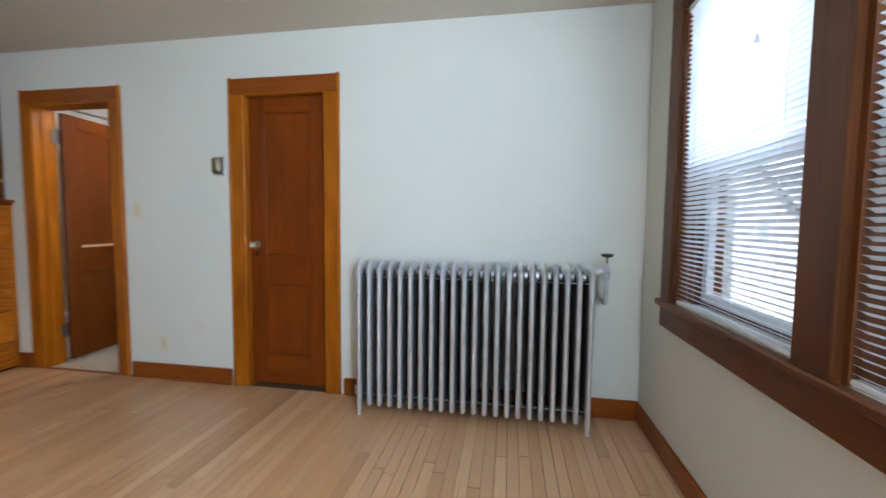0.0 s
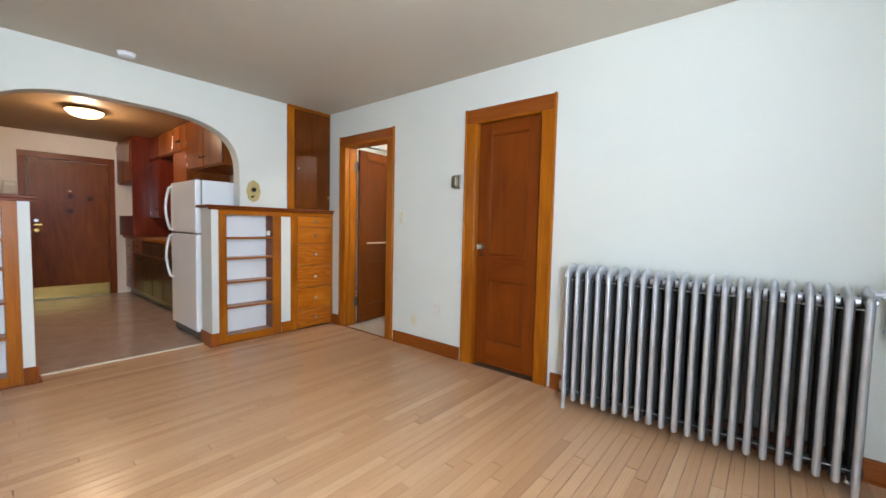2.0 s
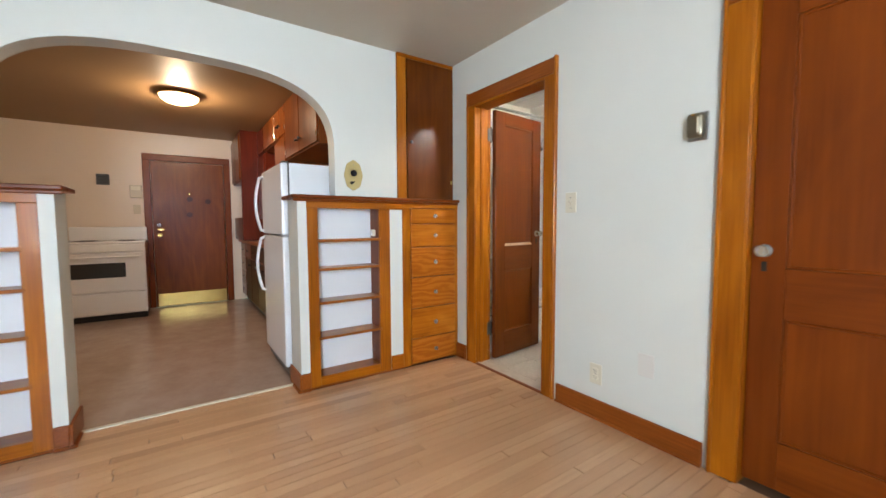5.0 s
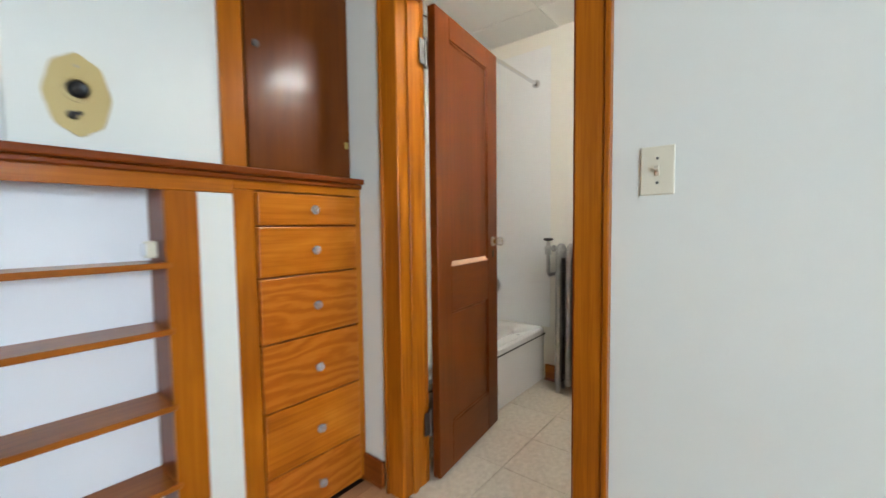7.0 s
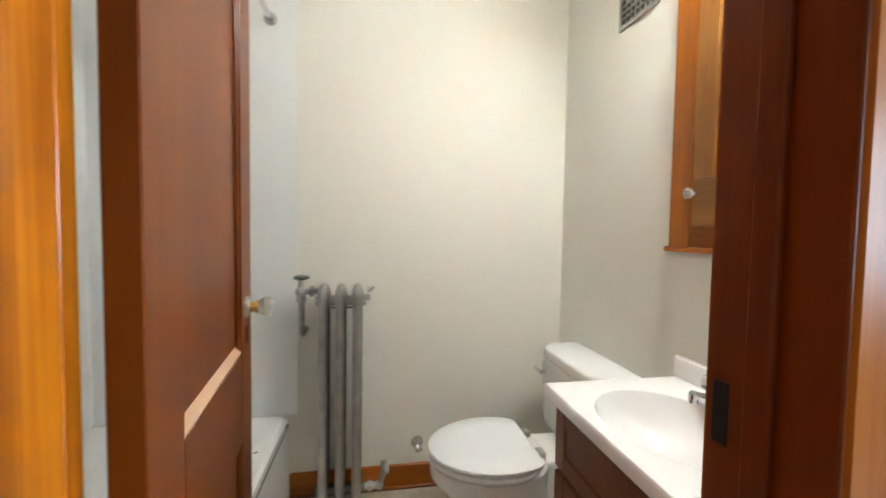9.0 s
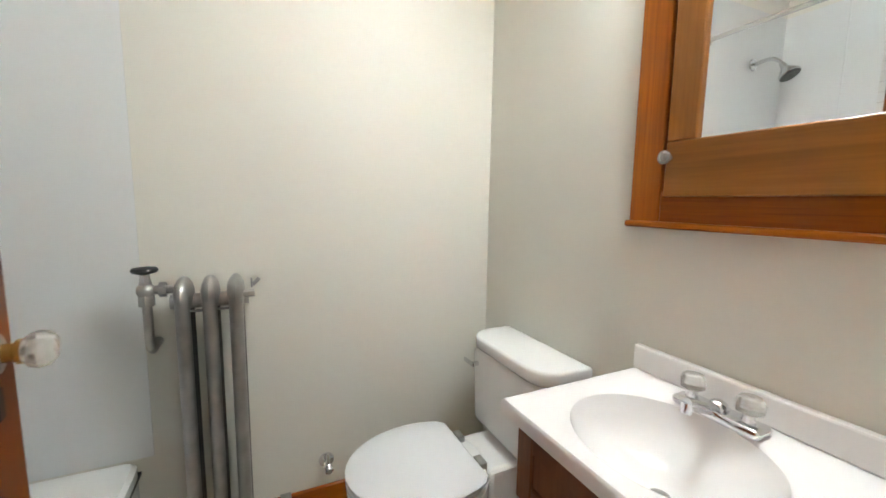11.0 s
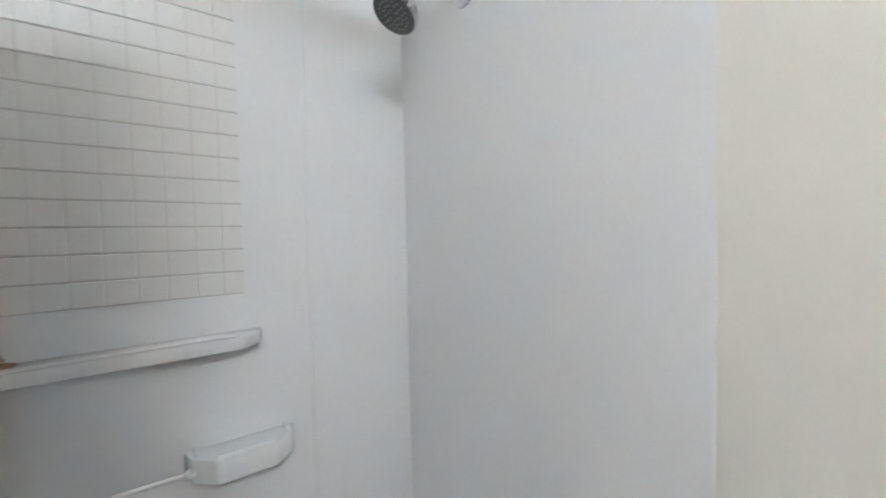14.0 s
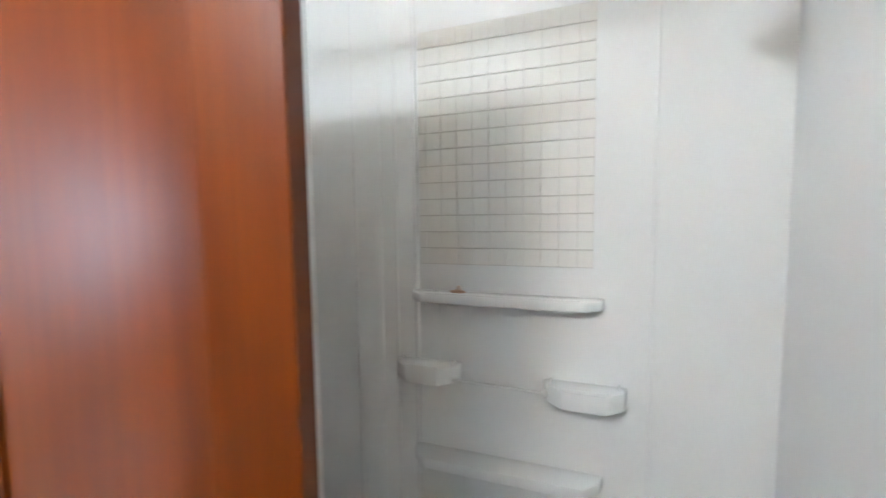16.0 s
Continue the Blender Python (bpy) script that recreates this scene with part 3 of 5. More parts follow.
panel_door("door_closet", Matrix.Translation((C0 + 0.020, N + 0.03, 0)), (C0 + 0.02, N + 0.03, 0), C1 - C0 - 0.04, "closed reddish-brown two-panel wooden closet door with a glass knob", "x", 0.045, 1.01, (-1,))
A = radians(7.0)
hz = Matrix(((-math.sin(A), -math.cos(A), 0, -3.018), (math.cos(A), -math.sin(A), 0, 2.678), (0, 0, 1, 0), (0, 0, 0, 1)))
bd = panel_door("door_bath", hz, (-3.018, 2.678, 0), 0.605, "open reddish-brown two-panel wooden bathroom door with glass knobs", "y", 0.548, 1.035, (-1, 1), DOORB)
# Pale wood colour stands for light caught on the rail's top bevel.
LEDGELIGHT = paint("caught_light_wood", (0.48, 0.29, 0.18), 0.5, 0.15, 0.1)
for v0, v1 in ((0.001, 0.011), (0.035, 0.025)):
    ledge = prism([(v0, 0.940), (v1, 0.940), (v1, 0.961), (v0, 0.944)], "x", 0.116, 0.489)
    bmesh.ops.recalc_face_normals(ledge, faces=ledge.faces)
    part("worn_ledge", moved(ledge, hz), LEDGELIGHT, bd, "pale ledge under the panel, coloured as caught light")
part("lock_edge", moved(box(0.605, 0.607, 0.008, 0.028, 0.95, 1.12, 0.0005), hz), IRON, bd, "dark metal lock face")


def hinge(parent, x, y, z):
    h = part("hinge", box(x - 0.002, x + 0.002, y - 0.035, y + 0.035, z - 0.05, z + 0.05, 0.0008), AGED, parent, "worn steel hinge")
    part("hinge_pin", joined(tube((x, y, z - 0.052), (x, y, z + 0.052), 0.007, None, 10), ball((x, y, z + 0.056), 0.008, u=8, v=6), ball((x, y, z - 0.056), 0.008, u=8, v=6)), AGED, h, "", True)


hinge(bd, -3.057, 2.662, 1.83)
hinge(bd, -3.057, 2.662, 0.27)
hinge(bpy.data.objects["door_closet"], C1 - 0.021, N + 0.026, 1.84)


def baseboard(name, bms, label):
    t = thing(name, (0, 0, 0), label, "baseboard", "", "structure")
    for k, (x0, x1, y0, y1) in enumerate(bms):
        along = "x" if x1 - x0 > y1 - y0 else "y"
        part("board", box(x0, x1, y0, y1, 0, 0.115, 0.005), TRIM[along] if "bath" in name else BASE[along], t)
        if along == "x":
            part("shoe_moulding", box(x0, x1, y0 - 0.012, y0, 0, 0.018, 0.005), BASE["x"], t)
    return t


baseboard("baseboard_north", [(-3.33, B0 - 0.12, N - 0.018, N), (B1 + 0.12, C0 - 0.12, N - 0.018, N), (C1 + 0.12, E, N - 0.018, N)], "reddish-brown varnished baseboard")
baseboard("baseboard_east", [(E - 0.018, E, S, N - 0.018)], "reddish-brown varnished baseboard")
baseboard("baseboard_south", [(W, E - 0.018, S, S + 0.018)], "reddish-brown varnished baseboard")
baseboard("baseboard_bath", [(-3.16, BE, BN - 0.016, BN)], "orange-brown varnished baseboard in the bathroom")

# ---- windows and blinds ----
wt = thing("window_trim", (E, 0.66, 0.7), "dark brown stained wooden window trim with a deep sill", "window trim", "", "structure")
part("sill", box(E - 0.036, E + 0.12, -1.05, 2.222, 0.768, 0.80, 0.006), WINW["y"], wt)
part("apron", box(E - 0.020, E, -1.0, 2.19, 0.665, 0.768, 0.004), WINW["y"], wt)
part("side_casing", box(E - 0.022, E, 2.075, 2.185, 0.80, 2.20, 0.004), WINW["z"], wt)
part("head_casing", box(E - 0.024, E, -1.0, 2.185, 2.20, 2.31, 0.004), WINW["y"], wt)
part("mullion", box(E - 0.022, E + 0.12, 1.105, 1.245, 0.80, 2.20, 0.004), WINW["z"], wt)
part("mullion", box(E - 0.022, E, -0.09, 0.275, 0.80, 2.20, 0.004), WINW["z"], wt)


def window(name, y0, y1):
    t = thing(name, (E + 0.15, (y0 + y1) / 2, WZ0), "double-hung wooden sash window with clear panes", "window", "", "structure")
    f = joined(box(E + 0.0, E + 0.2, y0, y0 + 0.02, WZ0, WZ1), box(E + 0.0, E + 0.2, y1 - 0.02, y1, WZ0, WZ1), box(E + 0.0, E + 0.2, y0 + 0.02, y1 - 0.02, WZ1 - 0.02, WZ1), box(E + 0.121, E + 0.2, y0 + 0.02, y1 - 0.02, WZ0, WZ0 + 0.02))
    part("window_frame", f, WINW["z"], t, "dark stained window frame")
    for x, z0, z1 in ((E + 0.11, WZ0 + 0.02, 1.47), (E + 0.15, 1.43, WZ1 - 0.02)):
        a, b = y0 + 0.021, y1 - 0.021
        s = part("sash", joined(box(x, x + 0.035, a, a + 0.045, z0, z1, 0.003), box(x, x + 0.035, b - 0.045, b, z0, z1, 0.003), box(x, x + 0.035, a + 0.045, b - 0.045, z0, z0 + 0.045, 0.003), box(x, x + 0.035, a + 0.045, b - 0.045, z1 - 0.045, z1, 0.003)), ENAMEL, t, "white painted sash")
        p = part("pane", box(x + 0.014, x + 0.018, a + 0.045, b - 0.045, z0 + 0.045, z1 - 0.045), GLASS, s)
        p.visible_shadow = False
    return t


# window_3 is out of view, built round the added fill lamp.
for i, (a, b) in enumerate(WIN):
    window("window_%d" % (i + 1), a, b)


def blind(y0, y1):
    """Venetian blind: head rail, slats, bottom rail, ladder cords."""
    x = E + 0.018
    t = thing("venetian_blind", (x, (y0 + y1) / 2, WZ0 + 0.002), "white aluminium venetian blind lowered with open slats", "blind", "window blinds")
    part("head_rail", box(x - 0.016, x + 0.016, y0, y1, WZ1 - 0.06, WZ1 - 0.03, 0.002), BLINDM, t)
    part("bottom_rail", box(x - 0.013, x + 0.013, y0, y1, WZ0 + 0.002, WZ0 + 0.018, 0.003), BLINDM, t)
    b = bmesh.new()
    vs = []
    for k in range(5):
        u = -0.0125 + 0.025 * k / 4
        h = 0.0022 * (1 - (u / 0.0125) ** 2)
        dx, dz = u * math.cos(radians(28)) - h * math.sin(radians(28)), -u * math.sin(radians(28)) + h
        vs.append((x + dx, dz))
    z0 = WZ0 + 0.026
    lo = [(p[0], z0 + p[1]) for p in vs]
    hi = [(p[0], z0 + p[1] + 0.0006) for p in reversed(vs)]
    b.free()
    first = part("slat", prism([(p[0], p[1]) for p in lo + hi], "y", y0, y1), SLATM, t)
    n = int((WZ1 - 0.07 - z0) / 0.0213)
    for k in range(1, n + 1):
        again(first, (0, 0, 0.0213 * k))
    for y in (y0 + 0.12, y1 - 0.12):
        part("ladder_cord", joined(tube((x - 0.0135, y, WZ0 + 0.03), (x - 0.0135, y, WZ1 - 0.06), 0.0008, None, 6), tube((x + 0.0135, y, WZ0 + 0.03), (x + 0.0135, y, WZ1 - 0.06), 0.0008, None, 6)), BLINDM, t)
    cy = y1 - 0.55 if y1 > 2 else y1 - 0.2
    c = part("lift_cord", tube((x - 0.02, cy, 1.80), (x - 0.02, cy, WZ1 - 0.06), 0.0012, None, 6), BLINDM, t)
    part("tassel", lathe([(0.002, 0.03), (0.006, 0.02), (0.008, 0.0), (0.0, -0.001)], (x - 0.02, cy, 1.77), "z", 10), BLINDM, c)
    return t


blind(1.250, 2.070)
blind(0.280, 1.100)

# ---- radiators ----


def radiator(x0, n, pitch, yf, yb, h, label, valve_side, tubes, zk, r=0.0152, oval=1.34, coat=None):
    """Cast-iron column radiator: n sections along x between front yf and back yb."""
    t = thing("radiator", (x0 + pitch * (n - 1) / 2, (yf + yb) / 2, 0), label, "radiator", "radiators")
    ym = (yf + yb) / 2
    depth = yb - yf
    coat = coat or SILVER

    def columns(x, ks, wide=1.0):
        bms = []
        for k in ks:
            y = yf + r * oval + (depth - 2 * r * oval) * k / (tubes - 1)
            stretch = Matrix.Translation((x, y, 0)) @ Matrix.Diagonal((wide, oval, 1, 1)) @ Matrix.Translation((-x, -y, 0))
            bms.append(moved(tube((x, y, 0.075), (x, y, h - 0.055), r, None, 12), stretch))
            bms.append(moved(ball((x, y, 0.075), r * 1.02, u=12, v=8), stretch))
        return bms

    def section(x, feet):
        bms = columns(x, (0,))
        # domed head across the tubes
        head = bmesh.new()
        m = Matrix.Translation((x, ym, h - 0.055)) @ Matrix.Diagonal((max(0.021, r * 1.35), depth / 2 + 0.003, 0.055, 1))
        bmesh.ops.create_uvsphere(head, u_segments=16, v_segments=12, radius=1.0, matrix=m)
        bms.append(head)
        bms.append(box(x - 0.014, x + 0.014, yf + 0.006, yb - 0.006, h - 0.085, h - 0.045, 0.010, 2))
        bms.append(tube((x - pitch / 2, ym, h - 0.075), (x + pitch / 2, ym, h - 0.075), 0.022, None, 14))
        if feet:
            for y in (yf + r, yb - r):
                bms.append(tube((x, y, 0.0), (x, y, 0.08), 0.012, r, 10))
                bms.append(tube((x, y, 0.0), (x, y, 0.012), 0.016, 0.012, 10))
        return joined(*bms)

    part("section", section(x0, True), coat, t, "end section with feet", True)
    mid = part("section", section(x0 + pitch, False), coat, t, "", True)
    for k in range(2, n - 1):
        again(mid, (pitch * (k - 1), 0, 0))
    part("section", section(x0 + pitch * (n - 1), True), coat, t, "end section with feet", True)
    # On the silver radiator, rear columns are widened and near black for gap shade.
    rear = part("rear_column_bank", joined(*columns(x0, range(1, tubes), 1.5 if coat == SILVER else 1.0), box(x0 - 0.012, x0 + 0.012, yf + 0.030, yb - 0.006, 0.08, 0.115, 0.008, 2), box(x0 - 0.012, x0 + 0.012, yf + 0.030, yb - 0.006, h - 0.11, h - 0.09, 0.008, 2), tube((x0 - pitch / 2, ym, 0.10), (x0 + pitch / 2, ym, 0.10), 0.022, None, 14)), GAPSHADE if coat == SILVER else DUSTY, t, "dusty rear columns darkened for the shaded gaps", True)
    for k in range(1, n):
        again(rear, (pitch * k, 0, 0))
    for z in (0.125, h - 0.10):
        part("tie_rod", tube((x0, yf + 0.035, z), (x0 + pitch * (n - 1), yf + 0.035, z), 0.004, None, 8), DUSTY, t)
    # valve with bent pipe and black hand wheel
    s = valve_side
    xe = x0 + (pitch * (n - 1) if s > 0 else 0) + s * 0.03
    xv = xe + s * 0.062
    zc = h - 0.035
    v = part("valve", joined(tube((xe - s * 0.03, ym, zc), (xv, ym, zc), 0.013, None, 12), tube((xe + s * 0.012, ym, zc), (xe + s * 0.030, ym, zc), 0.022, None, 6), ball((xv, ym, zc), 0.024), tube((xv, ym, zc + 0.015), (xv, ym, zc + 0.045), 0.016, 0.012, 8), tube((xv, ym, zc - 0.045), (xv, ym, zc - 0.012), 0.021, None, 6)), coat, t, "", True)
    part("stem", tube((xv, ym, zc + 0.04), (xv, ym, zk - 0.008), 0.006, None, 8), BRASS, v)
    part("hand_wheel", lathe([(0.0, -0.012), (0.012, -0.012), (0.030, -0.006), (0.034, 0.0), (0.030, 0.007), (0.010, 0.010), (0.0, 0.010)], (xv, ym, zk), "z", 20), BLACK, v, "black valve hand wheel", True)
    pts = [(xv, ym, zc - 0.04), (xv, ym, zc - 0.15), (xv, ym + 0.006, zc - 0.172), (xv, ym + 0.028, zc - 0.185), (xv, yb + 0.04, zc - 0.185)]
    p = bmesh.new()
    for a, c in zip(pts, pts[1:]):
        tube_bm(p, a, c, 0.0125, None, 12)
        ball_bm(p, c, 0.0135, u=10, v=6)
    part("pipe", p, coat, t, "", True)
    return t, ym


big, ym = radiator(-0.365, 22, 0.0636, 2.250, 2.455, 0.950, "silver-painted cast-iron column radiator standing on the wooden floor", 1, 5, 1.004)
part("bleed_valve", joined(tube((-0.40, ym, 0.10), (-0.345, ym, 0.10), 0.018, None, 6), ball((-0.40, ym, 0.10), 0.024), tube((-0.42, ym, 0.085), (-0.42, ym, 0.14), 0.010, None, 8)), SILVER, big, "small return fitting", True)
small, ym2 = radiator(-2.995, 3, 0.0690, 3.87, 4.00, 0.998, "slim silver-painted three-section cast-iron radiator on the tiled floor", -1, 3, 1.022, 0.0195, 1.12, OLDSILVER)
part("return_fitting", joined(tube((-2.85, ym2, 0.10), (-2.76, ym2, 0.10), 0.014, None, 10), tube((-2.81, ym2, 0.10), (-2.79, ym2, 0.10), 0.022, None, 6), ball((-2.76, ym2, 0.10), 0.02), tube((-2.76, ym2, 0.10), (-2.735, ym2, 0.17), 0.013, None, 10), tube((-2.735, ym2, 0.15), (-2.735, ym2 + 0.03, 0.19), 0.018, None, 8)), OLDSILVER, small, "", True)
part("air_vent", joined(tube((-2.84, ym2 - 0.03, 0.94), (-2.805, ym2 - 0.03, 0.94), 0.012, None, 6), tube((-2.81, ym2 - 0.03, 0.965), (-2.79, ym2 - 0.03, 0.985), 0.006, None, 8), tube((-2.812, ym2 - 0.03, 0.96), (-2.812, ym2 - 0.055, 0.99), 0.003, None, 6)), OLDSILVER, small, "", True)

# ---- wall plates, thermostat ----


def plate(name, x0, x1, z0, z1, label, kind, y=N):
    t = thing(name, ((x0 + x1) / 2, y, (z0 + z1) / 2), label, "wall plate")
    xc, zc = (x0 + x1) / 2, (z0 + z1) / 2
    part("cover", box(x0, x1, y - 0.007, y, z0, z1, 0.003, 2), PLATEW if kind == "blank" else IVORY, t)
    if kind == "switch":
        part("toggle", joined(box(xc - 0.005, xc + 0.005, y - 0.010, y - 0.006, zc - 0.013, zc + 0.013, 0.001), prism([(y - 0.022, zc + 0.010), (y - 0.022, zc + 0.002), (y - 0.008, zc - 0.006), (y - 0.008, zc + 0.008)], "x", xc - 0.0045, xc + 0.0045)), BEIGEPL, t)
        for z in (zc - 0.03, zc + 0.03):
            part("screw", lathe([(0.0038, 0.0), (0.003, -0.0015), (0, -0.002)], (xc, y - 0.0068, z), "y", 8), AGED, t)
    if kind == "outlet":
        for z in (zc - 0.0195, zc + 0.0195):
            s = part("socket", box(xc - 0.016, xc + 0.016, y - 0.0095, y - 0.006, z - 0.014, z + 0.014, 0.003, 2), IVORY, t)
            part("slot", joined(box(xc - 0.008, xc - 0.006, y - 0.0100, y - 0.0090, z - 0.002, z + 0.007), box(xc + 0.006, xc + 0.008, y - 0.0100, y - 0.0090, z - 0.002, z + 0.006), tube((xc, y - 0.0100, z - 0.007), (xc, y - 0.0090, z - 0.007), 0.0025, None, 8)), BLACK, s)
        part("screw", lathe([(0.0038, 0.0), (0.003, -0.0015), (0, -0.002)], (xc, y - 0.0068, zc), "y", 8), AGED, t)
    return t


plate("light_switch", -2.208, -2.132, 1.189, 1.309, "ivory toggle light switch on the white wall", "switch")
plate("wall_outlet", -2.018, -1.942, 0.203, 0.320, "ivory duplex outlet low on the white wall", "outlet")
plate("blank_cover_plate", -1.734, -1.650, 0.336, 0.454, "white blank cover plate low on the white wall", "blank")
plate("wall_outlet", -0.515, -0.440, 0.250, 0.365, "ivory duplex outlet between closet door and radiator", "outlet")

th = thing("thermostat", (-1.487, N, 1.555), "old grey and brass rounded thermostat beside the closet door", "thermostat")
part("back_plate", box(-1.53, -1.445, N - 0.008, N, 1.495, 1.62, 0.003), STEEL, th)
part("cover", box(-1.523, -1.452, N - 0.048, N - 0.008, 1.503, 1.612, 0.018, 4), metal("aged_bronze_cover", (0.25, 0.22, 0.16), 0.36, 0.2), th, "aged bronze cover", True)
part("scale_slit", box(-1.476, -1.468, N - 0.0495, N - 0.046, 1.525, 1.592, 0.001), IVORY, th, "pale upright temperature scale")
part("setting_lever", box(-1.500, -1.484, N - 0.0495, N - 0.046, 1.600, 1.607, 0.001), BRASS, th)

# ---- built-in shelves and drawers under the arch ----
F = -3.315      # front face of the built-ins


def bookcase(sy, label, ys, group):
    """Built-in open shelves: ys in order outward from the arch: end, stile, opening, stile, strip, stile."""
    e, a, o0, o1, s1, w1 = [sy(v) for v in ys]
    t = thing("built_in_bookcase", (F, (e + w1) / 2, 0), label, "bookcase", group)
    D = F - 0.155

    def b(y0, y1, x0, x1, z0, z1, bv=0.002):
        return box(x0, x1, min(y0, y1), max(y0, y1), z0, z1, bv)
    part("stile", b(a, o0, F - 0.02, F, 0.0, 1.235), TRIM["z"], t)
    part("stile", b(o1, s1, F - 0.02, F, 0.0, 1.235), TRIM["z"], t)
    part("top_rail", b(a, w1, F - 0.02, F + 0.002, 1.235, 1.293), TRIM["y"], t)
    part("bottom_rail", b(o0, o1, F - 0.02, F + 0.001, 0.0, 0.075), TRIM["y"], t)
    part("back_panel", b(o0, o1, D - 0.012, D, 0.06, 1.25, 0), SHELFBACK, t, "white painted back panel")
    g = 0.001
    part("side_panel", b(o0 - g, o0 - 0.018 if o0 < o1 else o0 + 0.018, D, F - 0.02, 0.06, 1.25, 0), DOORW["z"], t)
    part("side_panel", b(o1 + g, o1 + 0.018 if o0 < o1 else o1 - 0.018, D, F - 0.02, 0.06, 1.25, 0), DOORW["z"], t)
    for z in (0.072, 0.350, 0.594, 0.825, 1.022):
        part("shelf", b(o0 - (0.012 if o0 < o1 else -0.012), o1 + (0.012 if o0 < o1 else -0.012), D, F + 0.004, z - 0.018, z, 0.003) if z > 0.1 else b(o0, o1, D, F, z - 0.015, z + 0.001, 0.002), SHELFW, t)
    return t, (e, a, o0, o1, s1, w1)


def right(v):
    return v


def left(v):
    return 1.285 - v


YS = (1.215, 1.275, 1.348, 1.797, 1.886, 1.992)
case_r, yr = bookcase(right, "orange varnished built-in bookcase with white back and five empty shelves", YS, "bookcases beside the arch")
case_l, yl = bookcase(left, "orange built-in bookcase with white back, beyond the arch opening", YS, "bookcases beside the arch")
for fn, c, far, nm in ((right, case_r, N, "wall_knee_right"), (left, case_l, S, "wall_knee_left")):
    e, a, o0, o1, s1, w1 = [fn(v) for v in YS]
    lo, hi = min(e, a), max(e, a)
    back = W - AT - 0.035
    D = F - 0.168
    bms = [box(back, F, lo, hi, 0, 1.296), box(back, D, min(a, w1), max(a, w1), 0, 1.296)]
    g = 0.019
    bms.append(box(D, F - 0.021, min(a, o0) if o0 > a else o0 + g, o0 - g if o0 > a else max(a, o0), 0, 1.296))
    bms.append(box(D, F - 0.004, min(s1, w1), max(s1, w1), 0.0, 1.234))
    low = thing(nm, ((F + W) / 2, (e + w1) / 2, 0), "white plaster low wall that frames the built-ins", "wall", "", "structure")
    for k in bms:
        part("plaster_face", k, WALL, low)
    part("base_board", joined(box(F - 0.003, F + 0.010, min(s1, w1), max(s1, w1), 0, 0.115, 0.003)), TRIM["y"], c)
    ysgn = -1 if o0 > a else 1
    part("corner_base", joined(box(back, F + 0.018, min(e, e + ysgn * 0.016), max(e, e + ysgn * 0.016), 0, 0.12, 0.003), box(W - 0.05, F + 0.032, min(e, e + ysgn * 0.030), max(e, e + ysgn * 0.030), 0, 0.018, 0.005), box(F, F + 0.018, lo, hi, 0, 0.12, 0.003), box(F, F + 0.032, lo, hi, 0, 0.018, 0.005)), BASE["x"], c, "reddish-brown corner base")
    part("toe_strip", box(F, F + 0.012, min(a, w1), max(a, w1), 0, 0.012, 0.003), BASE["y"], c)


def drawers(fn, label):
    y0, y1 = sorted((fn(1.992), fn(2.518)))
    t = thing("built_in_drawer_chest", (F, (y0 + y1) / 2, 0), label, "drawers")
    s0, s1 = sorted((fn(1.992), fn(2.062)))
    part("stile", box(F - 0.02, F, s0, s1, 0, 1.25, 0.002), TRIM["z"], t)
    e0, e1 = sorted((fn(2.487), fn(2.518)))
    part("end_stile", box(F - 0.02, F, e0, e1, 0, 1.25, 0.002), TRIM["z"], t)
    c0, c1 = sorted((fn(2.062), fn(2.487)))
    part("carcass", box(F - 0.09, F - 0.012, c0, c1, 0, 1.25), DOORW["z"], t)
    part("top_rail", box(F - 0.02, F + 0.002, y0, y1, 1.25, 1.293, 0.002), TRIM["y"], t)
    zs = (0.014, 0.214, 0.456, 0.704, 0.942, 1.126, 1.247)
    for k, (a, b) in enumerate(zip(zs, zs[1:])):
        d0, d1 = sorted((fn(2.066), fn(2.483)))
        d = part("drawer", box(F - 0.018, F + 0.010, d0, d1, a + 0.0025, b - 0.0025, 0.005, 2), DRAWERR if k in (0, 2, 3) else DRAWERW, t)
        yc, zc = (d0 + d1) / 2, (a + b) / 2
        part("knob", lathe([(0.006, 0), (0.006, 0.012), (0.016, 0.020), (0.018, 0.026), (0.014, 0.033), (0.0, 0.035)], (F + 0.010, yc, zc), "x", 10), CRYSTAL, d, "faceted glass knob")
    return t


drawers(right, "orange varnished built-in chest of six drawers with glass knobs")
drawers(left, "orange built-in chest of drawers beside the far bookcase")
for fn, e0, e1 in ((right, 1.178, N), (left, 1.178, 2.518)):
    a, b = sorted((fn(e0), fn(e1)))
    m0, m1 = sorted((fn(e0), fn(1.51)))
    led = thing("ledge", (F, (a + b) / 2, 1.296), "reddish-brown wooden ledge capping the low wall", "ledge", "ledges on the low walls")
    part("board", joined(box(W, F + 0.030, a, b, 1.298, 1.322, 0.006, 2), box(W - AT - 0.06, W, m0, m1, 1.298, 1.322, 0.004)), DOORW["y"], led)
    part("moulding", box(F + 0.003, F + 0.016, a + 0.01, b - 0.001, 1.279, 1.298, 0.005), DOORW["y"], led)

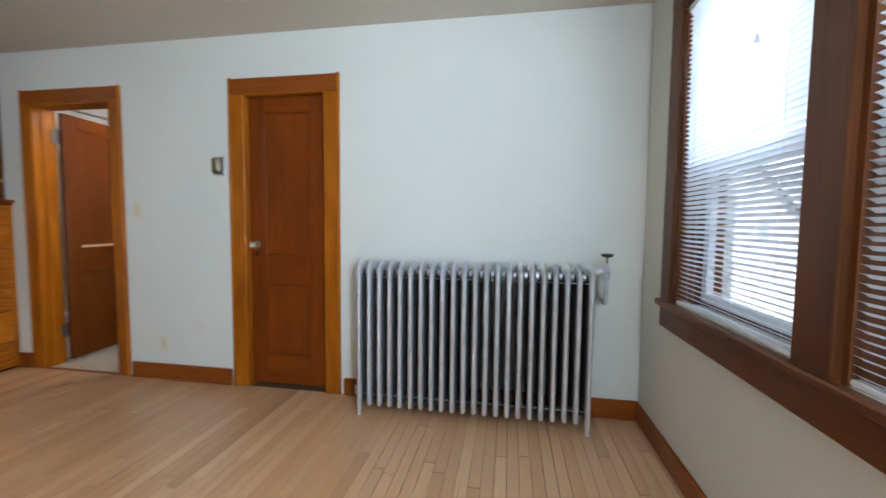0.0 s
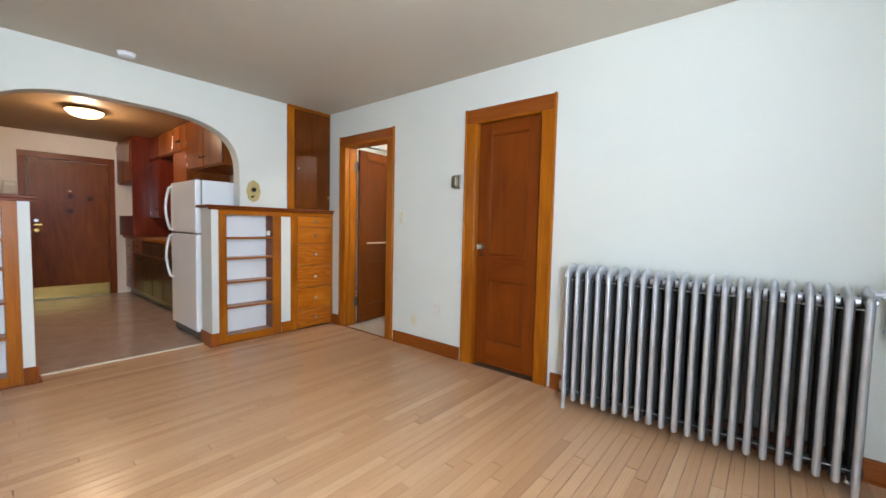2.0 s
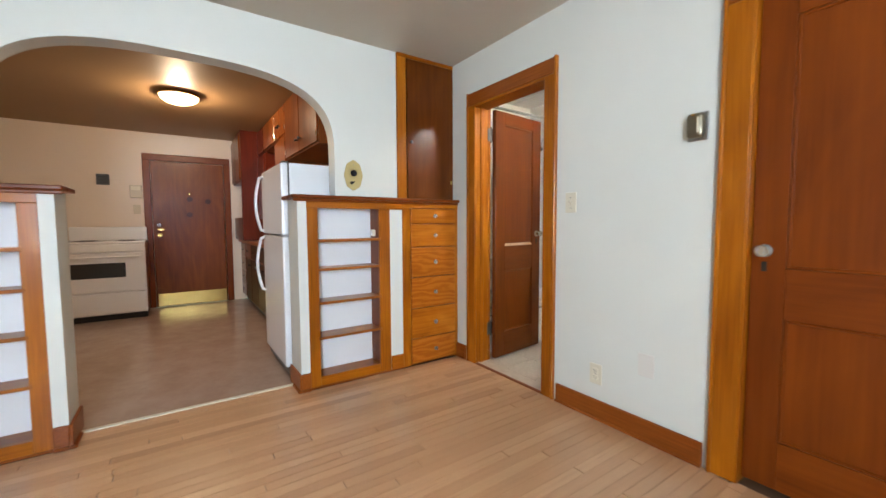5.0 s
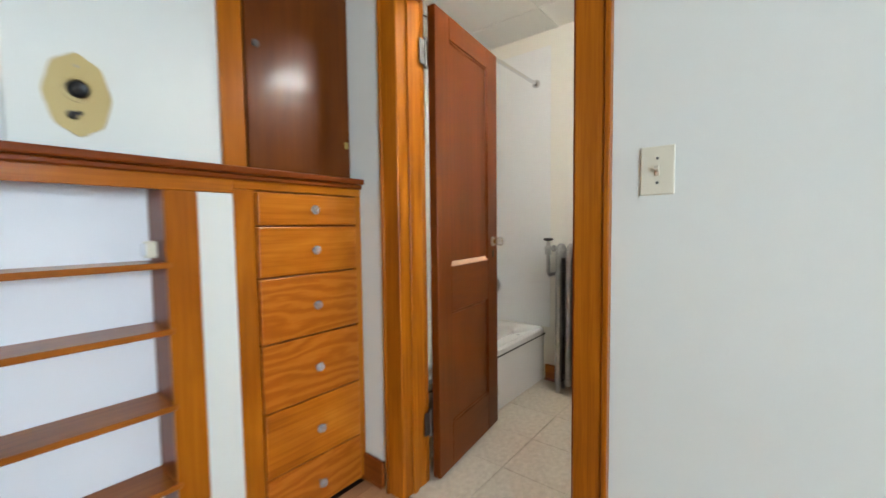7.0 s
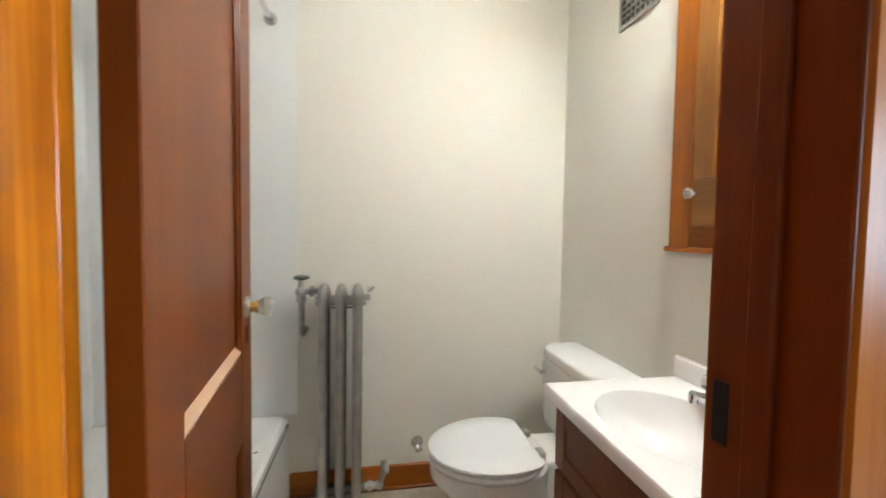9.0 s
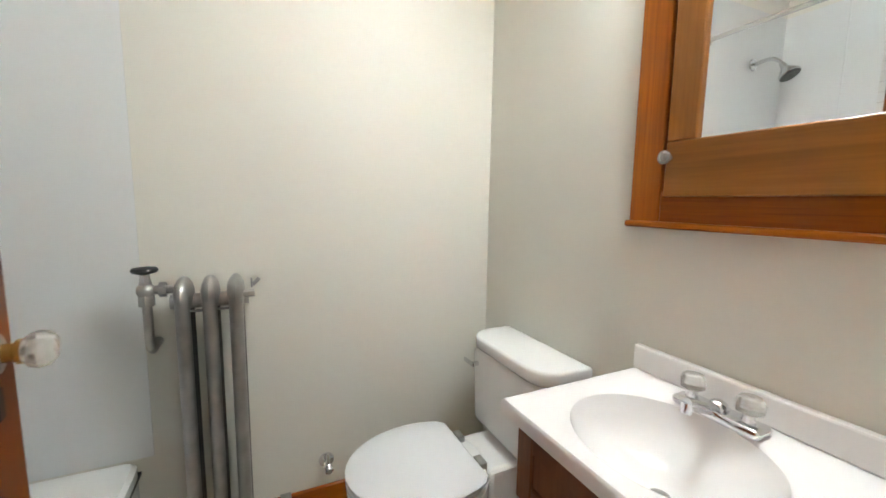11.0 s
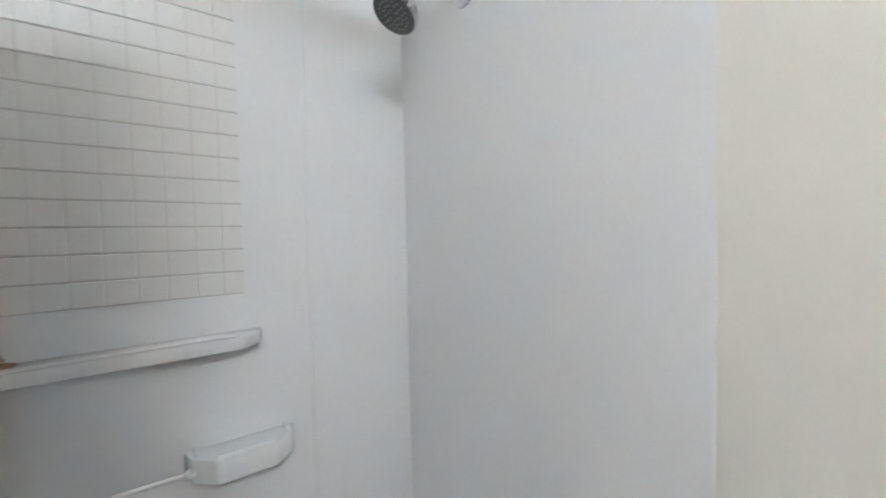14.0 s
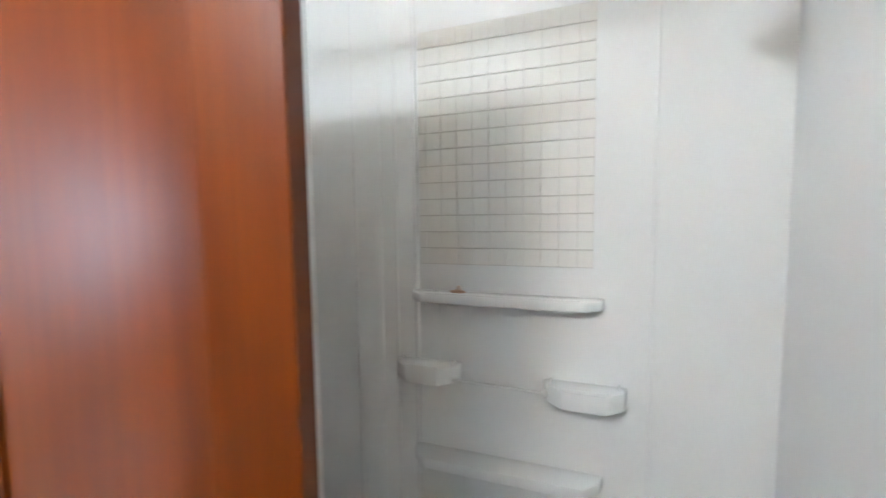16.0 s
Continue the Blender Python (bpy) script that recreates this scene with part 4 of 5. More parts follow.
# cupboard above the drawers
cup = thing("wall_cupboard", (W, 2.26, 1.322), "tall built-in cupboard with one dark glossy brown door above the drawers", "cupboard")
part("side_stile", box(W, W + 0.022, 1.994, 2.072, 1.322, CH - 0.03, 0.003), TRIM["z"], cup)
part("top_rail", box(W, W + 0.024, 1.994, N - 0.002, CH - 0.03, CH - 0.002, 0.003), TRIM["y"], cup)
part("back", box(W, W + 0.006, 2.072, N - 0.002, 1.322, CH - 0.03), DOORW["z"], cup)
cd = part("door", box(W + 0.006, W + 0.028, 2.076, N - 0.006, 1.326, CH - 0.034, 0.003), DARKW, cup, "dark glossy brown door")
part("catch", box(W + 0.028, W + 0.036, 2.482, 2.502, 1.455, 1.485, 0.002), BRASS, cd, "small brass catch")
part("knob", lathe([(0.005, 0), (0.005, 0.010), (0.013, 0.016), (0.012, 0.022), (0, 0.024)], (W + 0.028, 2.105, 1.765), "x", 10), AGED, cd)

# old telephone plate
ph = thing("telephone_plate", (W, 1.639, 1.48), "aged gold ornate wall plate with a dark centre button", "wall plate")
oct_pts = []
for i in range(32):
    a = 2 * math.pi * i / 32
    k = 1 + 0.035 * math.cos(8 * a)
    oct_pts.append((1.639 + 0.068 * k * math.cos(a), 1.48 + 0.107 * k * math.sin(a)))
part("plate", prism(oct_pts, "x", W, W + 0.006), GOLDPL, ph)
part("ring", lathe([(0.036, 0), (0.035, 0.004), (0.026, 0.005), (0.025, 0)], (W + 0.006, 1.639, 1.495), "x", 24), GOLDPL, ph, "", True)
part("button", lathe([(0.023, 0), (0.022, 0.008), (0.017, 0.012), (0.009, 0.009), (0, 0.009)], (W + 0.006, 1.639, 1.495), "x", 18), IRON, ph, "dark round push button", True)
part("jack", joined(tube((W + 0.006, 1.625, 1.425), (W + 0.018, 1.625, 1.425), 0.012, 0.009, 12), tube((W + 0.006, 1.639, 1.432), (W + 0.014, 1.639, 1.432), 0.006, None, 8)), IRON, ph, "", True)
part("screw", lathe([(0.004, 0), (0.003, 0.002), (0, 0.002)], (W + 0.006, 1.639, 1.555), "x", 8), STEEL, ph)

sd = thing("smoke_detector", (-3.22, 0.605, CH), "small white round smoke detector on the ceiling", "smoke detector")
part("body", lathe([(0.0, -0.032), (0.035, -0.032), (0.050, -0.026), (0.055, -0.008), (0.060, -0.006), (0.060, 0)], (-3.22, 0.605, CH - 0.001), "z", 24), ENAMEL, sd, "", True)
jk = thing("telephone_jack", (F - 0.05, 1.715, 1.07), "small ivory jack screwed inside the bookcase", "jack")
part("body", box(F - 0.075, F - 0.035, 1.760, 1.786, 1.035, 1.085, 0.004, 2), IVORY, jk)
part("lid", box(F - 0.070, F - 0.040, 1.754, 1.760, 1.042, 1.078, 0.002), ENAMEL, jk)

# ---- kitchen ----
kl = thing("ceiling_lamp", (-5.18, 0.635, KCH), "lit round kitchen ceiling lamp with frosted bowl and brass rim", "ceiling lamp")
part("rim", lathe([(0.150, 0.0), (0.166, -0.010), (0.172, -0.022), (0.168, -0.030), (0.160, -0.028)], (-5.18, 0.635, KCH), "z", 32), BRASS, kl, "brass rim", True)
part("bowl", lathe([(0.161, -0.027), (0.150, -0.052), (0.118, -0.076), (0.066, -0.093), (0.0, -0.098)], (-5.18, 0.635, KCH), "z", 32), LAMPGLASS, kl, "lit frosted glass bowl", True).visible_shadow = False

ed = thing("door_entry", (KW, 0.74, 0), "closed dark brown flush entry door with a brass kick plate", "door", "", "structure")
part("slab", box(KW + 0.012, KW + 0.045, 0.315, 1.165, 0.008, 1.985, 0.003), KDOORW, ed)
part("casing", box(KW, KW + 0.03, 0.225, 0.306, 0, 1.995, 0.004), DOORW["z"], ed)
part("casing", box(KW, KW + 0.03, 1.174, 1.254, 0, 1.995, 0.004), DOORW["z"], ed)
part("head_casing", box(KW, KW + 0.032, 0.225, 1.254, 1.995, 2.083, 0.004), DOORW["y"], ed)
part("kick_plate", box(KW + 0.045, KW + 0.048, 0.33, 1.155, 0.014, 0.186, 0.001), BRASS, ed, "brass kick plate")
part("deadbolt", lathe([(0.028, 0), (0.028, 0.008), (0.020, 0.016), (0, 0.016)], (KW + 0.045, 0.385, 1.125), "x", 16), CHROME, ed, "", True)
part("knob", lathe([(0.030, 0), (0.030, 0.006), (0.012, 0.010), (0.012, 0.035), (0.026, 0.045), (0.026, 0.065), (0, 0.070)], (KW + 0.045, 0.385, 0.985), "x", 16), BRASS, ed, "", True)
part("lock_plate", box(KW + 0.045, KW + 0.048, 0.36, 0.44, 1.055, 1.078, 0.001), BRASS, ed)
for y, z in ((0.742, 1.483), (0.960, 1.457), (0.735, 1.269)):
    part("plug", lathe([(0.036, 0), (0.034, 0.003), (0, 0.003)], (KW + 0.045, y, z), "x", 14), PLUGW, ed, "round dark wooden plug in the door")
part("peephole", lathe([(0.012, 0), (0.010, 0.006), (0, 0.006)], (KW + 0.045, 0.74, 1.56), "x", 10), BRASS, ed)

vg = thing("wall_vent", (KW, -0.18, 1.71), "small dark louvred vent high on the kitchen wall", "vent")
part("frame", joined(box(KW, KW + 0.012, -0.245, -0.232, 1.642, 1.778), box(KW, KW + 0.012, -0.128, -0.115, 1.642, 1.778), box(KW, KW + 0.012, -0.232, -0.128, 1.642, 1.655), box(KW, KW + 0.012, -0.232, -0.128, 1.765, 1.778)), PAINTG, vg)
for k in range(6):
    part("slat", box(KW + 0.001, KW + 0.009, -0.232, -0.128, 1.661 + 0.018 * k, 1.669 + 0.018 * k), PAINTG, vg)
part("backing", box(KW, KW + 0.002, -0.232, -0.128, 1.655, 1.765), BLACK, vg)
ib = thing("intercom_box", (KW, 0.135, 1.52), "beige plastic box on the kitchen wall beside the entry door", "box")
part("body", box(KW, KW + 0.05, 0.085, 0.212, 1.485, 1.652, 0.006, 2), BEIGEPL, ib)
part("grille", box(KW + 0.05, KW + 0.052, 0.100, 0.197, 1.585, 1.635, 0.001), IVORY, ib)
kp = thing("light_switch", (KW, 0.143, 1.29), "beige light switch below the box beside the entry door", "wall plate")
part("cover", box(KW, KW + 0.007, 0.113, 0.190, 1.274, 1.395, 0.002), BEIGEPL, kp)
part("toggle", box(KW + 0.007, KW + 0.018, 0.146, 0.157, 1.325, 1.345, 0.001), BEIGEPL, kp)


def stove():
    x0, x1, y0, y1 = -7.24, -6.62, -0.52, 0.245
    t = thing("stove", ((x0 + x1) / 2, (y0 + y1) / 2, 0), "white electric range with a black oven window", "stove")
    part("body", box(x0, x1 - 0.03, y0, y1, 0.07, 0.905, 0.006), ENAMEL, t)
    part("side_panel", box(x0, x1 - 0.04, y1, y1 + 0.004, 0.05, 0.90, 0.001), KDOORW, t, "brown panel beside the range")
    part("base", box(x0, x1 - 0.06, y0 + 0.01, y1 - 0.01, 0, 0.07), BLACK, t)
    part("cooktop", box(x0, x1, y0 - 0.002, y1 + 0.006, 0.905, 0.935, 0.008, 2), ENAMEL, t)
    d = part("oven_door", box(x1 - 0.03, x1, y0 + 0.008, y1 - 0.008, 0.345, 0.800, 0.008, 2), ENAMEL, t)
    part("oven_window", box(x1, x1 + 0.003, y0 + 0.08, 0.052, 0.512, 0.684, 0.001), BLACK, d, "black glass oven window")
    part("handle", joined(tube((x1 + 0.03, y0 + 0.06, 0.755), (x1 + 0.03, y1 - 0.06, 0.755), 0.010, None, 10), tube((x1, y0 + 0.08, 0.755), (x1 + 0.03, y0 + 0.08, 0.755), 0.008, None, 8), tube((x1, y1 - 0.08, 0.755), (x1 + 0.03, y1 - 0.08, 0.755), 0.008, None, 8)), ENAMEL, d, "", True)
    part("drawer", box(x1 - 0.03, x1, y0 + 0.008, y1 - 0.008, 0.085, 0.330, 0.008, 2), ENAMEL, t)
    part("control_strip", box(x1 - 0.03, x1 - 0.004, y0 + 0.008, y1 - 0.008, 0.812, 0.902, 0.006), ENAMEL, t)
    part("back_guard", box(x0, x0 + 0.07, y0, y1, 0.935, 1.105, 0.008, 2), ENAMEL, t)
    for y in (y0 + 0.2, y1 - 0.19):
        for x in (x0 + 0.22, x1 - 0.17):
            part("burner", lathe([(0.085, 0), (0.09, 0.006), (0.07, 0.008), (0.02, 0.005), (0, 0.005)], (x, y, 0.935), "z", 20), IRON, t, "dark burner coil")
    return t


stove()


def fridge():
    x0, x1, yf, yb, h = -4.33, -3.60, 1.180, 1.95, 1.565
    t = thing("refrigerator", ((x0 + x1) / 2, (yf + yb) / 2, 0), "white two-door refrigerator behind the low wall", "refrigerator")
    part("cabinet", box(x0, x1, yf + 0.06, yb, 0.03, h, 0.008, 2), ENAMEL, t)
    split = 1.045
    for nm, a, b in (("freezer_door", split + 0.006, h), ("fridge_door", 0.085, split - 0.006)):
        d = part(nm, box(x0, x1, yf, yf + 0.052, a, b, 0.014, 3), ENAMEL, t)
        z0, z1 = (a + 0.03, b - 0.05) if nm == "freezer_door" else (b - 0.46, b - 0.03)
        n = 14
        arc = [(x0 + 0.05, yf - 0.055 * math.sin(math.pi * (0.12 + 0.76 * k / n)) - 0.004, z0 + (z1 - z0) * k / n) for k in range(n + 1)]
        hb = sweep([(x0 + 0.05, yf + 0.005, z0 - 0.012)] + arc + [(x0 + 0.05, yf + 0.005, z1 + 0.012)], 0.0125)
        part("handle", hb, ENAMEL, d, "curved white handle", True)
    part("gasket", box(x0 + 0.01, x1 - 0.01, yf + 0.050, yf + 0.062, 0.09, h - 0.006), PAINTG, t)
    part("hinge_cap", box(x1 - 0.07, x1 - 0.01, yf + 0.01, yf + 0.06, h, h + 0.012, 0.003), PAINTG, t)
    part("middle_hinge", box(x1 - 0.08, x1 + 0.004, yf - 0.003, yf + 0.05, split - 0.005, split + 0.005), STEEL, t)
    part("base_grille", box(x0 + 0.01, x1 - 0.01, yf + 0.03, yf + 0.06, 0.015, 0.08, 0.003), PAINTG, t)
    for x in (x0 + 0.05, x1 - 0.05):
        for y in (yf + 0.1, yb - 0.06):
            part("foot", tube((x, y, 0), (x, y, 0.035), 0.018, None, 10), BLACK, t)
    return t


fridge()


def hinged_front(parent, x0, x1, z0, z1, y, material, knob=None, hinge_x=None):
    d = part("door", box(x0, x1, y - 0.018, y, z0, z1, 0.004), material, parent)
    if knob:
        part("knob", lathe([(0.006, 0.0), (0.006, -0.012), (0.016, -0.020), (0.013, -0.028), (0, -0.030)], (knob[0], y - 0.018, knob[1]), "y", 12), IRON, d, "dark round knob", True)
    if hinge_x is not None:
        for z in (z0 + 0.06, z1 - 0.06):
            part("hinge", box(hinge_x - 0.012, hinge_x + 0.012, y - 0.022, y - 0.017, z - 0.022, z + 0.022, 0.001), CHROME, d, "bright steel hinge")
    return d


UF = 1.52


def cab_box(x0, x1, z0, z1, doors, label, material=KITW):
    t = thing("upper_cabinet", ((x0 + x1) / 2, KN, z0), label, "kitchen cabinet", "upper kitchen cabinets")
    part("body", box(x0, x1, UF, KN, z0, z1, 0.002), material, t)
    for a, b, kx in doors:
        hinged_front(t, a + 0.008, b - 0.008, z0 + 0.015, z1 - 0.02, UF, material, (kx, z0 + 0.12) if kx else None, (a + 0.012) if kx and kx > (a + b) / 2 else (b - 0.012))
    return t


cab_box(-4.86, -3.80, 1.77, KCH - 0.004, [(-4.86, -4.33, -4.38), (-4.33, -3.80, -4.28)], "reddish-brown wooden cabinet over the refrigerator with two doors")
cab_box(-5.36, -4.86, 2.03, KCH - 0.004, [(-5.36, -5.11, -5.15), (-5.11, -4.86, -5.07)], "small reddish-brown wooden cabinet under the ceiling with two doors")
cab_box(-5.36, -4.86, 1.40, 2.026, [(-5.36, -4.86, None)], "reddish-brown wooden wall cabinet with one door")
cab_box(-6.00, -5.36, 2.03, KCH - 0.004, [(-6.00, -5.36, None)], "reddish-brown wooden cabinet above the open niche")
cab_box(-6.428, -6.00, 2.03, KCH - 0.004, [(-6.428, -6.00, None)], "small dark red wooden cabinet under the ceiling", KITR)
cab_box(-6.428, -6.00, 1.20, 2.026, [(-6.428, -6.00, -6.05)], "dark red wooden wall cabinet with one long door", KITR)
tc = thing("tall_cabinet", (-6.85, 1.63, 0.93), "dark red wooden cabinet standing beside the entry door", "kitchen cabinet")
part("end_panel", box(-6.47, -6.43, 1.30, KN, 0.916, KCH - 0.002, 0.002), KITR, tc, "dark red end panel")
part("top_box", box(-7.26, -6.47, 1.30, KN, 1.70, KCH - 0.002, 0.002), KITR, tc)
part("middle_box", box(-7.26, -6.47, 1.30, KN, 0.916, 1.22, 0.002), KITR, tc)
hinged_front(tc, -6.88, -6.48, 1.72, KCH - 0.06, 1.30, KITW, None, -6.49)
hinged_front(tc, -7.25, -6.89, 1.72, KCH - 0.06, 1.30, KITW, None, -7.24)

lc = thing("lower_cabinets", (-5.8, 1.7, 0), "olive-brown lower kitchen cabinets with doors and drawers", "kitchen cabinet")
part("body", box(-7.26, -4.40, 1.37, KN, 0.10, 0.875, 0.002), KITW, lc)
part("toe_kick", box(-7.26, -4.40, 1.43, KN, 0, 0.10), BLACK, lc)
for k in range(5):
    a = -4.42 - 0.45 * k
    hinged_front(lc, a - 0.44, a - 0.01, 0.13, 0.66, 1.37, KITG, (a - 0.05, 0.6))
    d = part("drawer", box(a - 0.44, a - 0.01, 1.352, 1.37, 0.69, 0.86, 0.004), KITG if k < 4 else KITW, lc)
    part("knob", lathe([(0.005, 0.0), (0.005, -0.012), (0.014, -0.020), (0, -0.026)], (a - 0.22, 1.352, 0.775), "y", 10), IRON, d)
for k in range(4):
    d = part("drawer", box(-7.10, -6.70, 1.352, 1.37, 0.13 + 0.185 * k, 0.30 + 0.185 * k, 0.004), KITW, lc)
    part("knob", lathe([(0.005, 0.0), (0.005, -0.012), (0.014, -0.020), (0, -0.026)], (-6.9, 1.352, 0.215 + 0.185 * k), "y", 10), IRON, d)
ct = thing("countertop", (-5.8, 1.7, 0.875), "brown laminate kitchen countertop with a wooden front edge", "countertop")
part("top", box(-7.26, -4.39, 1.345, KN, 0.876, 0.912, 0.006), COUNTER, ct)
part("edge", box(-7.26, -4.39, 1.335, 1.345, 0.874, 0.913, 0.003), TRIM["x"], ct)
structure("backsplash", box(-7.26, -4.40, KN - 0.012, KN, 0.913, 1.36), KITR, "dark red backsplash", "backsplash")

# ---- bathroom ----
RIM = 0.385
TX = -3.165


def bathtub():
    t = thing("bathtub", ((BW + TX) / 2, (BS + BN) / 2, 0), "white built-in bathtub with a dark seam under its rim", "bathtub")
    x0, x1, y0, y1 = BW + 0.002, TX, BS + 0.002, BN - 0.002
    bm = bmesh.new()

    def loop(cx, cy, a, b, z, e, n=48):
        out = []
        for i in range(n):
            th = 2 * math.pi * i / n
            c, s = math.cos(th), math.sin(th)
            out.append(bm.verts.new((cx + a * math.copysign(abs(c) ** (2 / e), c), cy + b * math.copysign(abs(s) ** (2 / e), s), z)))
        return out
    cx, cy = (x0 + x1) / 2, (y0 + y1) / 2
    ax, ay = (x1 - x0) / 2, (y1 - y0) / 2
    rings = [loop(cx, cy, ax, ay, RIM - 0.045, 40), loop(cx, cy, ax, ay, RIM - 0.014, 40), loop(cx, cy, ax - 0.012, ay - 0.012, RIM, 40),
             loop(cx - 0.01, cy, ax - 0.085, ay - 0.085, RIM, 6), loop(cx - 0.01, cy, ax - 0.105, ay - 0.11, RIM - 0.02, 5),
             loop(cx - 0.01, cy, ax - 0.14, ay - 0.17, 0.14, 4), loop(cx - 0.01, cy, ax - 0.20, ay - 0.25, 0.085, 3.5)]
    for p, q in zip(rings, rings[1:]):
        for i in range(48):
            bm.faces.new((p[i], p[(i + 1) % 48], q[(i + 1) % 48], q[i]))
    bm.faces.new(rings[-1])
    bmesh.ops.recalc_face_normals(bm, faces=bm.faces)
    part("basin", bm, CERAMIC, t, "", True)
    part("apron", box(TX - 0.03, TX - 0.008, y0, y1, 0.0, RIM - 0.052, 0.004), CERAMIC, t)
    part("seam", box(TX - 0.028, TX + 0.0015, y0, y1, RIM - 0.054, RIM - 0.0445), BLACK, t, "dark seam under the rim")
    part("overflow", lathe([(0.036, 0), (0.034, -0.006), (0.010, -0.010), (0, -0.010)], (-3.60, y1 - 0.135, 0.28), "y", 20), CHROME, t, "chrome overflow plate", True)
    part("chip", ball((TX - 0.055, y1 - 0.30, RIM), 0.006, 1.5, 1, 0.15, 8, 6), IRON, t, "dark chip in the enamel")
    part("drain", lathe([(0.028, 0), (0.026, 0.004), (0, 0.003)], (-3.57, y1 - 0.32, 0.086), "z", 16), CHROME, t)
    return t


bathtub()


def surround():
    t = thing("shower_surround", (BW, 3.35, RIM), "glossy white moulded shower surround with a tile-patterned panel", "shower surround")
    top, s = 2.36, 0.012
    x0 = BW + s
    part("back_panel", box(BW + 0.001, x0, BS + 0.008, BN - 0.002, RIM, top, 0), ACRYL, t)
    part("end_panel", box(BW + 0.001, -3.125, BN - 0.0035, BN - 0.001, RIM, top, 0.001), ACRYL, t)
    part("end_panel", box(BW + 0.001, -3.20, BS + 0.001, BS + 0.008, RIM, top, 0.001), ACRYL, t)
    # moulded upright beads beside the tile panel
    for yc, r, out in ((2.832, 0.010, -0.005), (2.925, 0.007, -0.003), (2.985, 0.006, -0.003), (3.058, 0.009, -0.003), (3.760, 0.006, -0.004)):
        part("rib", tube((x0 + out, yc, RIM), (x0 + out, yc, top - 0.02), r, None, 16), ACRYL, t, "", True)
    part("raised_strip", box(x0 - 0.002, x0 + 0.004, 2.836, 2.922, RIM, top - 0.02, 0.003, 2), ACRYL, t)
    # raised square tiles of the moulded panel, cut at both sides
    z0, pitch, w, rows = 1.354, 0.0524, 0.0517, 14
    edges = [3.074] + [3.563 - w * k for k in range(9, -1, -1)] + [3.606]
    part("joint_panel", box(x0 - 0.001, x0 + 0.0030, edges[0], edges[-1], z0, z0 + rows * pitch, 0), GROUT, t, "greyed joints between the moulded tiles")
    face = paint("moulded_tile", (0.74, 0.73, 0.69), 0.42, 0.03, 0.02)
    for ya, yb in zip(edges, edges[1:]):
        first = part("tile", box(x0 + 0.0005, x0 + 0.0055, ya + 0.0005, yb - 0.0005, z0 + 0.0018, z0 + pitch - 0.0014, 0.0009), face, t)
        for r in range(1, rows):
            again(first, (0, 0, pitch * r))

    def shelf(nm, ya, yb, z, d, h):
        out = [(x0 - 0.002, ya - 0.012), (x0 - 0.002, yb + 0.012), (x0 + d * 0.5, yb), (x0 + d, yb - d * 0.55), (x0 + d, ya + d * 0.55), (x0 + d * 0.5, ya)]
        b = prism([(p, q) for p, q in out], "z", z - h, z)
        bmesh.ops.bevel(b, geom=list(b.edges), offset=0.006, segments=2, affect="EDGES", profile=0.5)
        return part(nm, b, ACRYL, t, "", True)
    sh = shelf("shelf", 3.057, 3.629, 1.268, 0.075, 0.030)
    part("lip", box(x0 + 0.066, x0 + 0.073, 3.110, 3.575, 1.266, 1.274, 0.003), ACRYL, sh)
    for ya, yb, z in ((2.999, 3.200, 1.032), (3.482, 3.692, 1.014)):
        dish = shelf("soap_dish", ya, yb, z, 0.085, 0.055)
        part("rim", joined(box(x0 + 0.074, x0 + 0.083, ya + 0.045, yb - 0.045, z - 0.004, z + 0.009, 0.004, 2), box(x0 + 0.004, x0 + 0.040, ya + 0.006, ya + 0.014, z - 0.004, z + 0.009, 0.004, 2), box(x0 + 0.004, x0 + 0.040, yb - 0.014, yb - 0.006, z - 0.004, z + 0.009, 0.004, 2)), ACRYL, dish, "", True)
    part("towel_bar", joined(tube((x0 + 0.045, 3.165, 0.990), (x0 + 0.045, 3.500, 0.985), 0.005, None, 10), ball((x0 + 0.045, 3.478, 0.985), 0.011)), ACRYL, t, "thin towel bar", True)
    shelf("shelf", 3.058, 3.633, 0.737, 0.085, 0.035)
    return t


surround()
st = thing("soap_stain", (BW + 0.05, 3.21, 1.268), "small brown stained soap scrap on the shower shelf", "soap")
part("lump", ball((BW + 0.045, 3.210, 1.272), 0.012, 1, 2.2, 0.5), paint("brown_soap", (0.42, 0.26, 0.17), 0.6, 0.3, 0.3), st, "", True)
part("residue", lathe([(0.004, 0), (0.012, 0.004), (0.006, 0.016), (0.0, 0.018)], (BW + 0.018, 3.205, 1.270), "z", 10), paint("pale_soap", (0.55, 0.44, 0.36), 0.6, 0.2, 0.2), st, "", True)

sh = thing("shower_fixture", (-3.638, BN, 2.07), "chrome shower head on a bent wall arm", "shower head")
ap = [(-3.638, BN - 0.013, 2.050), (-3.638, BN - 0.06, 2.055), (-3.638, BN - 0.12, 2.050), (-3.638, BN - 0.165, 2.005)]
b = sweep([ap[0], ap[1], ((ap[1][0]), ap[1][1] - 0.035, ap[1][2] + 0.002), ap[2], (ap[2][0], ap[2][1] - 0.026, ap[2][2] - 0.017), ap[3]], 0.0105)
part("arm", b, CHROME, sh, "", True)
part("flange", lathe([(0.034, 0.0), (0.032, -0.006), (0.014, -0.012), (0.0, -0.012)], (-3.638, BN - 0.012, 2.050), "y", 20), CHROME, sh, "", True)
hd = Matrix.Translation((-3.638, BN - 0.165, 2.005)) @ Matrix.Rotation(radians(-32), 4, "X")
